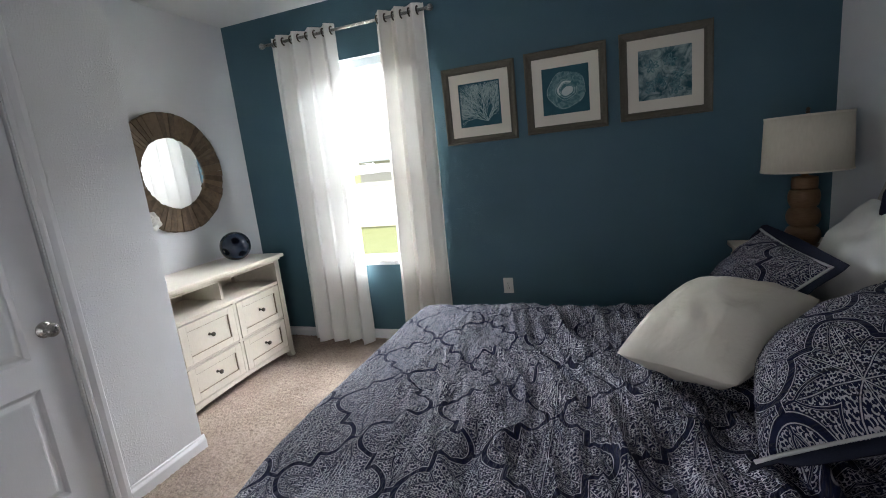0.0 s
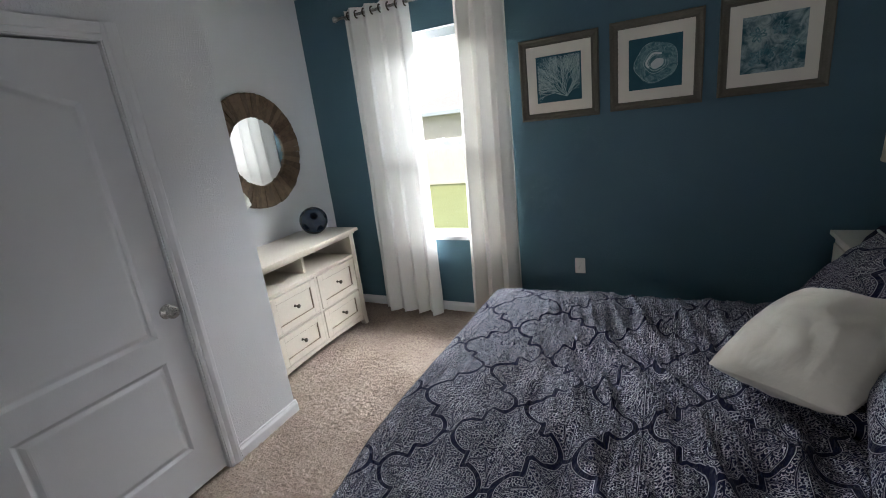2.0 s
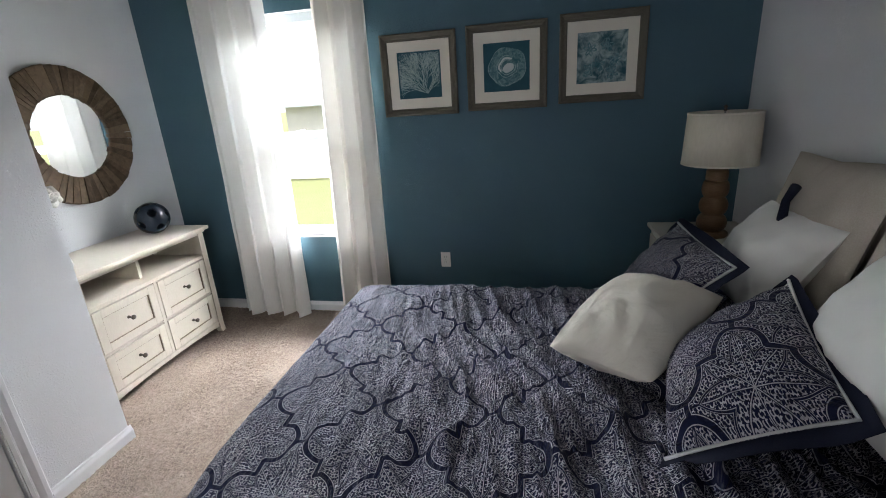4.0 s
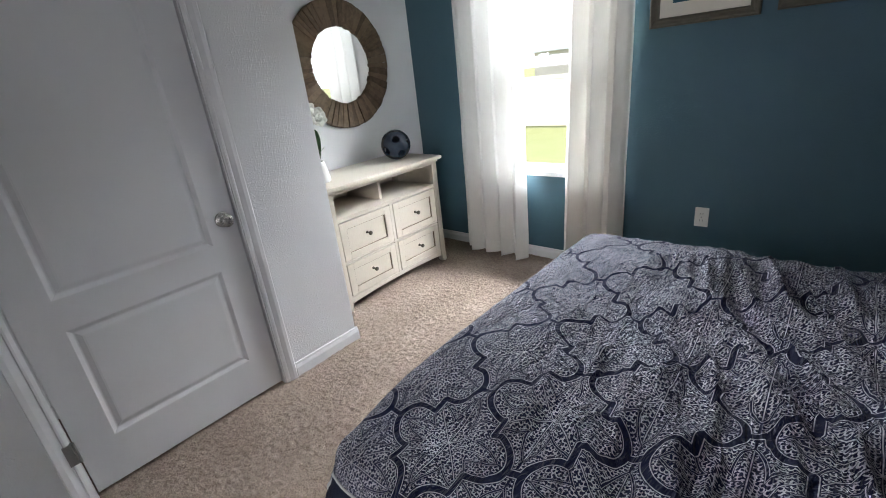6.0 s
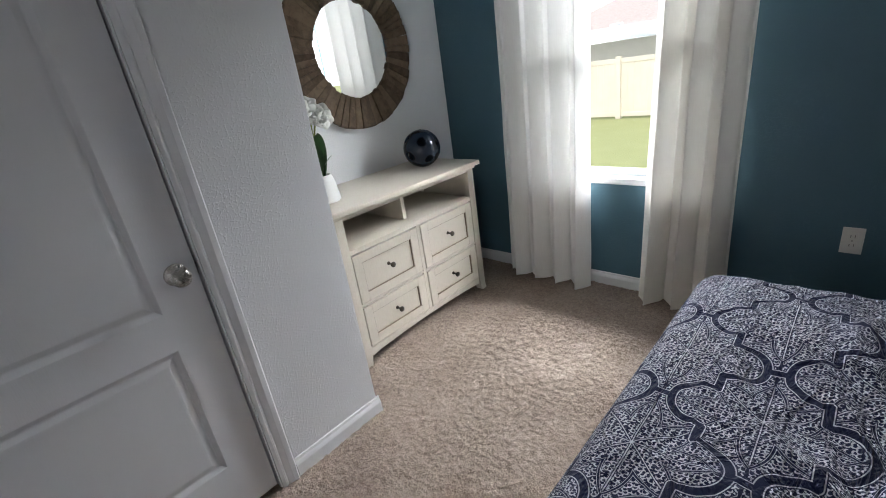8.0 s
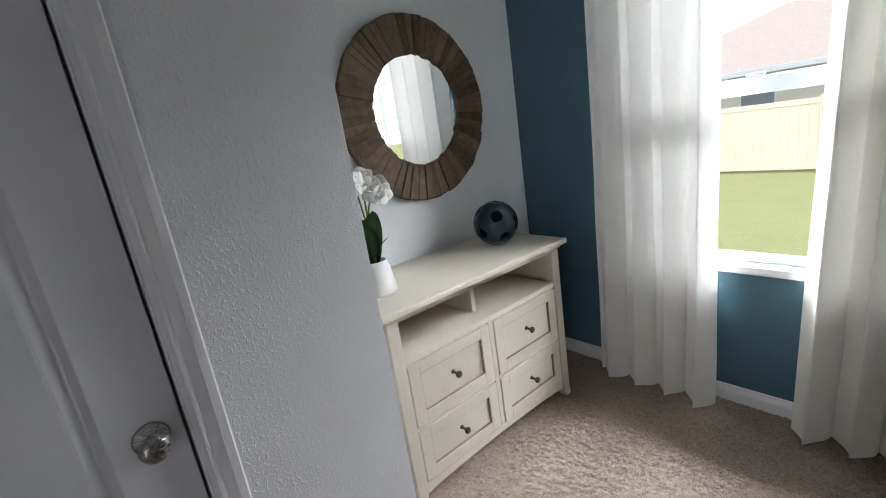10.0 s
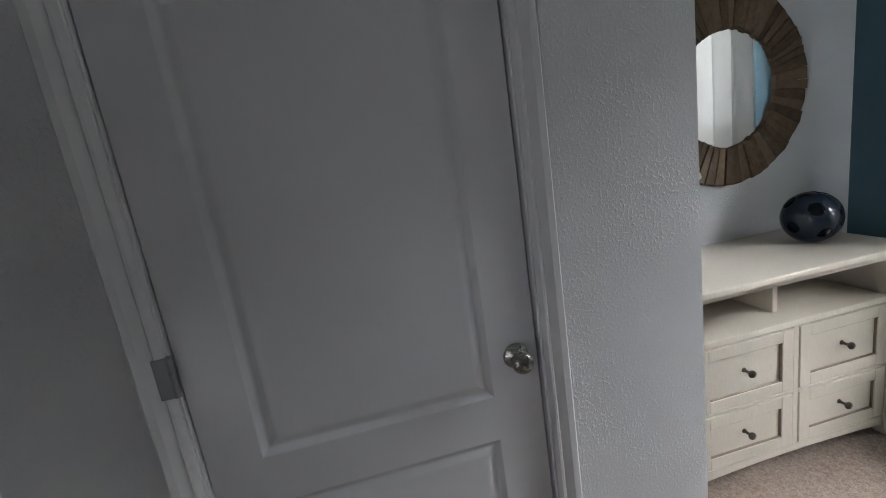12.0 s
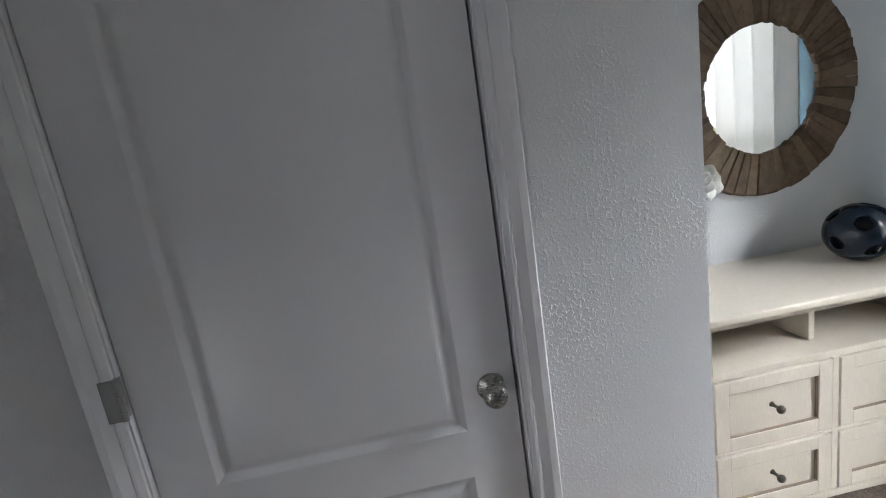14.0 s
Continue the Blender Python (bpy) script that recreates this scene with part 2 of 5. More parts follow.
def ogee_print(name, a=0.40, b=0.385):
    """Navy cotton printed with a barbed-quatrefoil trellis, fern petals and curled leaflets; laid out in metres on the UV map."""
    m = Mat(name, (0.1, 0.1, 0.12), 0.80, spec=0.12)
    sep = m.t.nodes.new("ShaderNodeSeparateXYZ")
    uv = m.coord("UV")
    m.t.links.new(uv, sep.inputs[0])
    x, y = Val(m.t, sep.outputs[0]), Val(m.t, sep.outputs[1])

    def inv(v):
        return v * -1.0 + 1.0

    def ridge(v, lo, hi, soft=0.0006):
        """One between lo and hi, nought elsewhere."""
        return v.smooth(lo - soft, lo + soft) * v.smooth(hi + soft, hi - soft)

    # trellis line in one folded quarter of the repeat
    u, v = x.fold(a / 2), y.fold(b / 2)
    r, c = 0.070, 0.108
    rv = b / 2 - r

    def seg_h(y0, x0, x1):
        return hypot((u - (x0 + x1) / 2).abs().op("SUBTRACT", (x1 - x0) / 2).max(0.0), v - y0)

    def seg_v(x0, y0, y1):
        return hypot(u - x0, (v - (y0 + y1) / 2).abs().op("SUBTRACT", (y1 - y0) / 2).max(0.0))

    arc1 = (hypot(u - c, v) - r).abs() + u.lt(c - 0.012) * 1.0
    arc2 = (hypot(u - (a / 2 - c), v - b / 2) - r).abs() + u.gt(a / 2 - c + 0.012) * 1.0
    d = arc1.min(arc2)
    d = d.min(seg_h(0.0, c + r, a / 2)).min(seg_h(b / 2, 0.0, a / 2 - c - r))
    lo, hi = sorted((r, rv))
    d = d.min(seg_v(a / 4, lo, hi)).min(seg_h(r, a / 4, c)).min(seg_h(rv, a / 2 - c, a / 4))
    field = d.smooth(0.0122, 0.0132)
    edge = ridge(d, 0.0082, 0.0104)
    # eight fern petals about the two kinds of cell centre
    r1, a1 = hypot(u, v), v.op("ARCTAN2", u)
    u2, v2 = u * -1.0 + a / 2, v * -1.0 + b / 2
    r2, a2 = hypot(u2, v2), v2.op("ARCTAN2", u2)
    near = r1.lt(r2)
    rad = r1 * near + r2 * inv(near)
    ang = a1 * near + a2 * inv(near)
    wobble = m.noise(45, 2, vec=uv) - 0.5
    lat = ang.fold(math.pi / 8) * rad
    width = ((rad + 0.004) * (math.pi / 0.158)).sin().max(0.0).op("POWER", 0.85) * 0.031
    gap = lat - width
    petal = gap.smooth(0.0, -0.0008) * rad.lt(0.154)
    line = gap.abs()
    rim = ridge(line, 0.0024, 0.0036) * rad.smooth(0.165, 0.155)
    quiet = line.smooth(0.0052, 0.0058).max(rad.smooth(0.152, 0.165))
    # small crescent leaflets, one to a cell, each turned its own way
    cell = m.t.nodes.new("ShaderNodeTexVoronoi")
    cell.voronoi_dimensions, cell.feature = "2D", "F1"
    cell.inputs["Scale"].default_value, cell.inputs["Randomness"].default_value = 108.0, 0.60
    m.t.links.new(uv, cell.inputs["Vector"])
    off = m.t.nodes.new("ShaderNodeVectorMath")
    off.operation = "SUBTRACT"
    m.t.links.new(uv, off.inputs[0])
    m.t.links.new(cell.outputs["Position"], off.inputs[1])
    pick = m.t.nodes.new("ShaderNodeSeparateXYZ")
    m.t.links.new(cell.outputs["Color"], pick.inputs[0])
    turn = ang + petal * (Val(m.t, pick.outputs[0]).gt(0.5) * 2.2 - 1.1) + Val(m.t, pick.outputs[1]) * 1.4
    loc = m.t.nodes.new("ShaderNodeSeparateXYZ")
    m.t.links.new(off.outputs[0], loc.inputs[0])
    lx, ly = Val(m.t, loc.outputs[0]), Val(m.t, loc.outputs[1])
    cs, sn = turn.op("COSINE"), turn.sin()
    px, py = lx * cs + ly * sn, ly * cs - lx * sn
    moon = hypot(px, py * 0.75).smooth(0.0046, 0.0040) * hypot(px - 0.0020, py + 0.0008).smooth(0.0031, 0.0037)
    rib = lat.smooth(0.0016, 0.0009) * rad.smooth(0.150, 0.140)
    pale = (moon * quiet * lat.smooth(0.0030, 0.0034)).max(rim).max(rib) * field
    pale = pale.max(edge)
    ink = m.mix(m.noise(5, 3, vec=uv), (0.0072, 0.0102, 0.034), (0.0115, 0.0160, 0.050))
    chalk = m.mix(m.noise(6, 3, vec=uv), (0.385, 0.38, 0.425), (0.50, 0.49, 0.54))
    m.paint(m.mix(pale, ink, chalk))
    m.b.inputs["Sheen Weight"].default_value, m.b.inputs["Sheen Roughness"].default_value = 0.08, 0.45
    crease = (m.noise(5.5, 4, 0.6, vec=uv, stretch=(2.6, 0.8, 1), distort=0.9) - 0.5).abs().smooth(0.0, 0.075)
    crumple = (m.noise(16, 3, 0.55, vec=uv, stretch=(1.6, 0.8, 1), distort=0.6) - 0.5).abs().smooth(0.0, 0.12)
    m.bump(m.noise(700, 2, vec=uv) * 0.05 + m.noise(22, 4, vec=uv) * 0.35 + crease * -1.0 + crumple * -0.4, 0.0075)
    return m


bed_print = ogee_print("navy and white trellis print cotton")

shade_cloth = Mat("ivory lamp shade linen", (0.66, 0.61, 0.51), 0.9, spec=0.1)
shade_cloth.bump(shade_cloth.noise(300, 3, stretch=(1, 1, 0.4)), 0.0006)
shade_cloth.paint(shade_cloth.mix(shade_cloth.noise(90, 3, stretch=(1, 1, 0.3)), (0.60, 0.55, 0.46), (0.71, 0.66, 0.56)))
lamp_wood = Mat("turned honey wood", (0.23, 0.12, 0.05), 0.55)
lw = lamp_wood.noise(30, 5, 0.6, stretch=(1, 1, 7))
lamp_wood.paint(lamp_wood.mix(lw, (0.095, 0.048, 0.020), (0.235, 0.130, 0.058)))
lamp_wood.bump(lw, 0.0012)
navy_glaze = Mat("glossy navy ceramic", (0.014, 0.024, 0.042), 0.14)
navy_glaze.paint(navy_glaze.mix(navy_glaze.noise(22, 4), (0.009, 0.017, 0.030), (0.022, 0.036, 0.060)))
navy_glaze.bump(navy_glaze.noise(28, 3), 0.0025)
pot_white = Mat("matt white ceramic", (0.74, 0.73, 0.71), 0.5)
pot_white.bump(pot_white.noise(70, 4), 0.0012)
leaf_green = Mat("dark orchid leaf", (0.035, 0.10, 0.025), 0.4)
leaf_green.paint(leaf_green.mix(leaf_green.noise(25, 4), (0.020, 0.065, 0.018), (0.055, 0.135, 0.035)))
stem_green = Mat("pale green stem", (0.20, 0.26, 0.08), 0.6)
stem_green.paint(stem_green.mix(stem_green.noise(40, 3), (0.14, 0.20, 0.05), (0.30, 0.33, 0.12)))
petal_white = Mat("white silk petal", (0.80, 0.79, 0.74), 0.7)
petal_white.bump(petal_white.noise(120, 3), 0.0006)

wire_white = Mat("white coated wire", (0.70, 0.70, 0.70), 0.4)
wire_white.bump(wire_white.noise(60, 2), 0.0002)
hanger_wood = Mat("white painted hanger", (0.66, 0.65, 0.63), 0.5)
hanger_wood.bump(hanger_wood.noise(50, 3), 0.0003)
carton_white = Mat("white cardboard", (0.66, 0.65, 0.63), 0.8)
carton_white.bump(carton_white.noise(60, 3), 0.0004)
carton_black = Mat("black cardboard lid", (0.012, 0.012, 0.013), 0.75)
carton_black.bump(carton_black.noise(60, 3), 0.0004)
ink_black = Mat("black print", (0.02, 0.02, 0.02), 0.8)

lawn_mat = Mat("lawn grass", (0.10, 0.16, 0.035), 0.95, spec=0.1)
lawn_mat.paint(lawn_mat.mix(lawn_mat.noise(1.2, 6, 0.7), (0.240, 0.262, 0.120), (0.310, 0.328, 0.170)))
lawn_mat.bump(lawn_mat.noise(30, 5), 0.03)
fence_mat = Mat("almond vinyl fence", (0.62, 0.56, 0.47), 0.5)
fence_mat.paint(fence_mat.mix(fence_mat.noise(3, 3), (0.58, 0.52, 0.43), (0.66, 0.60, 0.51)))
stucco = Mat("grey-beige stucco", (0.40, 0.38, 0.36), 0.9)
stucco.bump(stucco.noise(40, 4), 0.006)
stucco.paint(stucco.mix(stucco.noise(2, 4), (0.44, 0.425, 0.41), (0.52, 0.50, 0.48)))
shingle = Mat("brown-grey roof shingles", (0.20, 0.17, 0.155), 0.95)
shingle.paint(shingle.mix(shingle.noise(9, 5, 0.7), (0.28, 0.24, 0.23), (0.42, 0.37, 0.35)))
shingle.bump(shingle.noise(12, 4), 0.02)
fascia_mat = Mat("blue-grey fascia", (0.42, 0.46, 0.50), 0.5)
fascia_mat.bump(fascia_mat.noise(6, 3), 0.002)
dark_glass = Mat("dark window glass", (0.16, 0.19, 0.22), 0.08)
dark_glass.roughness(dark_glass.noise(2, 2) * 0.05 + 0.05)

pane_glass = Mat("clear pane", (1, 1, 1), 0.0)
pane_glass.b.inputs["Transmission Weight"].default_value = 1.0
pane_glass.b.inputs["IOR"].default_value = 1.02

# ---- building helpers ----


def part(name, bm, material, parent=None, label="", smooth=False):
    me = bpy.data.meshes.new(name)
    bm.normal_update()
    bm.to_mesh(me)
    bm.free()
    me.materials.append(material.m)
    if smooth:
        me.shade_smooth()
    ob = new(name, me)
    ob.parent = parent
    if label:
        ob["label"] = label
    return ob


def thing(name, at, label, category, group="", kind=""):
    ob = new(name)
    ob.empty_display_size = 0.1
    ob.matrix_world = pose(*at)
    return tagged(ob, label, category, group, kind)


def box(bm, lo, hi, bevel=0.0, segs=1):
    size = [max(1e-5, b - a) for a, b in zip(lo, hi)]
    mid = [(a + b) / 2 for a, b in zip(lo, hi)]
    made = bmesh.ops.create_cube(bm, size=1, matrix=Matrix.LocRotScale(mid, None, size))
    if bevel:
        edges = list({e for v in made["verts"] for e in v.link_edges})
        bmesh.ops.bevel(bm, geom=edges, offset=bevel, segments=segs, profile=0.5, affect="EDGES")
    return bm


def boxes(*pairs, bevel=0.0, segs=1):
    bm = bmesh.new()
    for lo, hi in pairs:
        box(bm, lo, hi, bevel, segs)
    return bm


def lathe(profile, n=40):
    """A turned body: (radius, z) points about the z axis."""
    bm = bmesh.new()
    rings = []
    for r, z in profile:
        rings.append([bm.verts.new((r * math.cos(2 * math.pi * i / n), r * math.sin(2 * math.pi * i / n), z)) for i in range(n)])
    for p, q in zip(rings, rings[1:]):
        for i in range(n):
            bm.faces.new((p[i], p[(i + 1) % n], q[(i + 1) % n], q[i]))
    bm.faces.new(rings[0][::-1])
    bm.faces.new(rings[-1])
    return bm


def tube(points, radius, n=8, bm=None):
    """A round bar along a line of points."""
    bm = bm or bmesh.new()
    pts = [Vector(p) for p in points]
    rings = []
    for i, p in enumerate(pts):
        way = (pts[min(i + 1, len(pts) - 1)] - pts[max(i - 1, 0)]).normalized()
        side = way.orthogonal().normalized() if i == 0 else (side - way * side.dot(way)).normalized()
        up = way.cross(side)
        rr = radius[i] if isinstance(radius, (list, tuple)) else radius
        rings.append([bm.verts.new(p + (side * math.cos(2 * math.pi * k / n) + up * math.sin(2 * math.pi * k / n)) * rr) for k in range(n)])
    for p, q in zip(rings, rings[1:]):
        for k in range(n):
            bm.faces.new((p[k], p[(k + 1) % n], q[(k + 1) % n], q[k]))
    bm.faces.new(rings[0][::-1])
    bm.faces.new(rings[-1])
    return bm


def extrude_profile(profile, path_a, path_b, axis_u, axis_v):
    """A straight moulding: profile points (u, v) swept from path_a to path_b."""
    bm = bmesh.new()
    ends = []
    for base in (path_a, path_b):
        ends.append([bm.verts.new(Vector(base) + Vector(axis_u) * u + Vector(axis_v) * v) for u, v in profile])
    n = len(profile)
    for i in range(n):
        bm.faces.new((ends[0][i], ends[0][(i + 1) % n], ends[1][(i + 1) % n], ends[1][i]))
    bm.faces.new(ends[0][::-1])
    bm.faces.new(ends[1])
    bmesh.ops.recalc_face_normals(bm, faces=bm.faces)
    return bm


def grid_mesh(name, xs, ys, place, material, parent=None, label="", uv=None, closed=False):
    """A sheet over the grid xs by ys; place(x, y) gives its points and uv(x, y) its cloth coordinates."""
    nx, ny = len(xs), len(ys)
    verts = [place(x, y) for y in ys for x in xs]
    faces = [(j * nx + i, j * nx + i + 1, (j + 1) * nx + i + 1, (j + 1) * nx + i) for j in range(ny - 1) for i in range(nx - 1)]
    me = bpy.data.meshes.new(name)
    me.from_pydata(verts, [], faces)
    if uv:
        layer = me.uv_layers.new(name="cloth")
        flat = np.array([uv(x, y) for y in ys for x in xs])
        idx = np.array(faces).ravel()
        layer.data.foreach_set("uv", flat[idx].ravel())
    me.materials.append(material.m)
    me.shade_smooth()
    ob = new(name, me)
    ob.parent = parent
    if label:
        ob["label"] = label
    return ob


# ---- the room: plan in metres ----
XL, XR = -2.665, 1.415          # wall behind the dresser, wall behind the bed
XD, YD = -1.900, 1.848          # closet front wall and its outer corner
YB, YF = 0.185, 3.390           # wall with the way in, blue window wall
H = 2.635
WX0, WX1, WZ0, WZ1 = -1.97, -1.05, 0.672, 2.215   # window opening
DY0, DY1, DZ = 0.552, 1.372, 2.035              # closet doorway
EX0, EX1, EZ = -0.80, 0.45, 2.10                # way in
T = 0.115


def structure(name, bm, material, label, category="wall"):
    return tagged(part(name, bm, material), label, category, kind="structure")


# floor: a sheet of tufted carpet, fine where it is walked on
def carpet():
    step = 0.0095
    nx, ny = int((-0.62 - XL) / step), int((YF - YB) / step)
    xs = np.linspace(XL, -0.62, nx)
    ys = np.linspace(YB, YF, ny)
    gx, gy = np.meshgrid(xs, ys)
    rng = np.random.default_rng(4)
    tuft = rng.random(gx.shape)
    soft = (tuft + np.roll(tuft, 1, 0) + np.roll(tuft, 1, 1) + np.roll(tuft, 1, (0, 1))) / 4
    gz = 0.001 + 0.012 * (0.5 * tuft + 0.5 * soft) + 0.002 * np.sin(gx * 9 + 1.3 * np.sin(gy * 7)) * np.sin(gy * 8)
    gx = gx + (rng.random(gx.shape) - 0.5) * step * 0.7
    gy = gy + (rng.random(gy.shape) - 0.5) * step * 0.7
    co = np.stack([gx, gy, gz], -1).reshape(-1, 3)
    idx = np.arange(nx * ny).reshape(ny, nx)
    quads = np.stack([idx[:-1, :-1], idx[:-1, 1:], idx[1:, 1:], idx[1:, :-1]], -1).reshape(-1, 4)
    me = bpy.data.meshes.new("carpet_pile")
    me.vertices.add(len(co))
    me.vertices.foreach_set("co", co.ravel())
    me.loops.add(quads.size)
    me.loops.foreach_set("vertex_index", quads.ravel())
    me.polygons.add(len(quads))
    me.polygons.foreach_set("loop_start", np.arange(0, quads.size, 4))
    me.update(calc_edges=True)
    me.materials.append(carpet_mat.m)
    me.shade_smooth()
    return new("carpet_pile", me)


floor = structure("floor", boxes(((XL, -1.4, -0.12), (XR, YF, -0.001))), carpet_mat, "beige cut-pile wall-to-wall carpet", "carpet")
pile_ob = carpet()
pile_ob.parent = floor
pile_ob["kind"] = "stuff"
structure("ceiling", boxes(((XL - 0.15, -1.5, H), (XR + 0.15, YF + 0.15, H + 0.12))), ceiling_paint, "plain white painted ceiling", "ceiling")

structure("wall_north", boxes(
    ((XL, YF, 0), (WX0, YF + 0.15, H)), ((WX1, YF, 0), (XR, YF + 0.15, H)),
    ((WX0, YF, 0), (WX1, YF + 0.15, WZ0)), ((WX0, YF, WZ1), (WX1, YF + 0.15, H))),
    blue_wall, "dark teal blue painted accent wall with window")
structure("wall_west", boxes(((XL - 0.15, -1.4, -0.12), (XL, YF + 0.15, H))), white_wall, "white textured drywall behind the dresser")
structure("wall_east", boxes(((XR, -1.4, -0.12), (XR + 0.15, YF + 0.15, H))), white_wall, "white painted wall behind the bed")
structure("wall_south", boxes(
    ((XL, YB - T, 0), (EX0, YB, H)), ((EX1, YB - T, 0), (XR, YB, H)), ((EX0, YB - T, EZ), (EX1, YB, H))),
    white_wall, "white painted wall with the way in")
structure("wall_hall", boxes(((XL, -1.4, -0.12), (XR, -1.28, H))), white_wall, "plain white hallway wall")
for k, (lo, hi) in enumerate((((XD - T, YB, 0), (XD, DY0, H)), ((XD - T, DY1, 0), (XD, YD, H)), ((XD - T, DY0, DZ), (XD, DY1, H)), ((XL, YD - T, 0), (XD - T, YD, H)))):
    structure("wall_closet_%d" % (k + 1), boxes((lo, hi)), white_wall, "white orange-peel textured drywall around the closet")

BASE = [(0, 0), (0.013, 0), (0.013, 0.055), (0.009, 0.066), (0.006, 0.072), (0.005, 0.083), (0, 0.085)]


def baseboard(a, b, out):
    bm = extrude_profile(BASE, a, b, out, (0, 0, 1))
    structure("baseboard", bm, trim_white, "white painted moulded baseboard", "baseboard")


CW = 0.064   # casing width
baseboard((XL, YF, 0), (XR, YF, 0), (0, -1, 0))
baseboard((XL, YD, 0), (XL, YF - 0.014, 0), (1, 0, 0))
baseboard((XD, DY1 + CW + 0.006, 0), (XD, YD + 0.013, 0), (1, 0, 0))
baseboard((XL + 0.014, YD, 0), (XD, YD, 0), (0, 1, 0))
baseboard((XD, YB, 0), (XD, DY0 - CW - 0.006, 0), (1, 0, 0))
baseboard((XR, YB, 0), (XR, YF - 0.014, 0), (-1, 0, 0))
baseboard((XD + 0.014, YB, 0), (EX0 - CW, YB, 0), (0, 1, 0))
baseboard((EX1 + CW, YB, 0), (XR - 0.014, YB, 0), (0, 1, 0))
baseboard((XL, YB, 0), (XL, YD - T, 0), (1, 0, 0))
baseboard((XL + 0.014, YD - T, 0), (XD - T, YD - T, 0), (0, -1, 0))

CASING = [(0, 0), (0, 0.008), (0.012, 0.012), (0.018, 0.012), (0.022, 0.009), (0.030, 0.012), (0.044, 0.017), (0.060, 0.018), (0.064, 0.014), (0.064, 0)]


def casing(name, legs, label):
    """Door trim: a list of straight lengths (from, to, across, out)."""
    top = tagged(new(name), label, "door trim", kind="structure")
    for a, b, across, out in legs:
        part("casing", extrude_profile(CASING, a, b, across, out), trim_white, top)
    return top


g = 0.004
casing("trim_closet", [
    ((XD, DY0 - g, 0), (XD, DY0 - g, DZ + g + CW), (0, -1, 0), (1, 0, 0)),
    ((XD, DY1 + g, 0), (XD, DY1 + g, DZ + g + CW), (0, 1, 0), (1, 0, 0)),
    ((XD, DY0 - g, DZ + g), (XD, DY1 + g, DZ + g), (0, 0, 1), (1, 0, 0))],
    "white moulded casing around the closet door")
casing("trim_entry", [
    ((EX0, YB, 0), (EX0, YB, EZ + CW), (-1, 0, 0), (0, 1, 0)),
    ((EX1, YB, 0), (EX1, YB, EZ + CW), (1, 0, 0), (0, 1, 0)),
    ((EX0, YB, EZ), (EX1, YB, EZ), (0, 0, 1), (0, 1, 0))],
    "white moulded casing around the way in")
jamb = tagged(new("jamb_closet"), "white painted door jamb of the closet", "door jamb", kind="structure")
part("jamb", boxes(((XD - T, DY0 - 0.004, 0), (XD - 0.001, DY0 + 0.0005, DZ + 0.002))), trim_white, jamb)
part("jamb", boxes(((XD - T, DY1 - 0.0005, 0), (XD - 0.001, DY1 + 0.004, DZ + 0.002))), trim_white, jamb)
part("jamb", boxes(((XD - T, DY0 + 0.001, DZ - 0.001), (XD - 0.001, DY1 - 0.001, DZ + 0.0035))), trim_white, jamb)
part("door_stop", boxes(((XD - 0.075, DY1 - 0.012, 0), (XD - 0.062, DY1 - 0.001, DZ - 0.002))), trim_white, jamb)
part("strike_plate", boxes(((XD - 0.058, DY1 - 0.0025, 0.885), (XD - 0.024, DY1 - 0.0006, 0.945)), bevel=0.0006), nickel, jamb, "satin nickel strike plate")


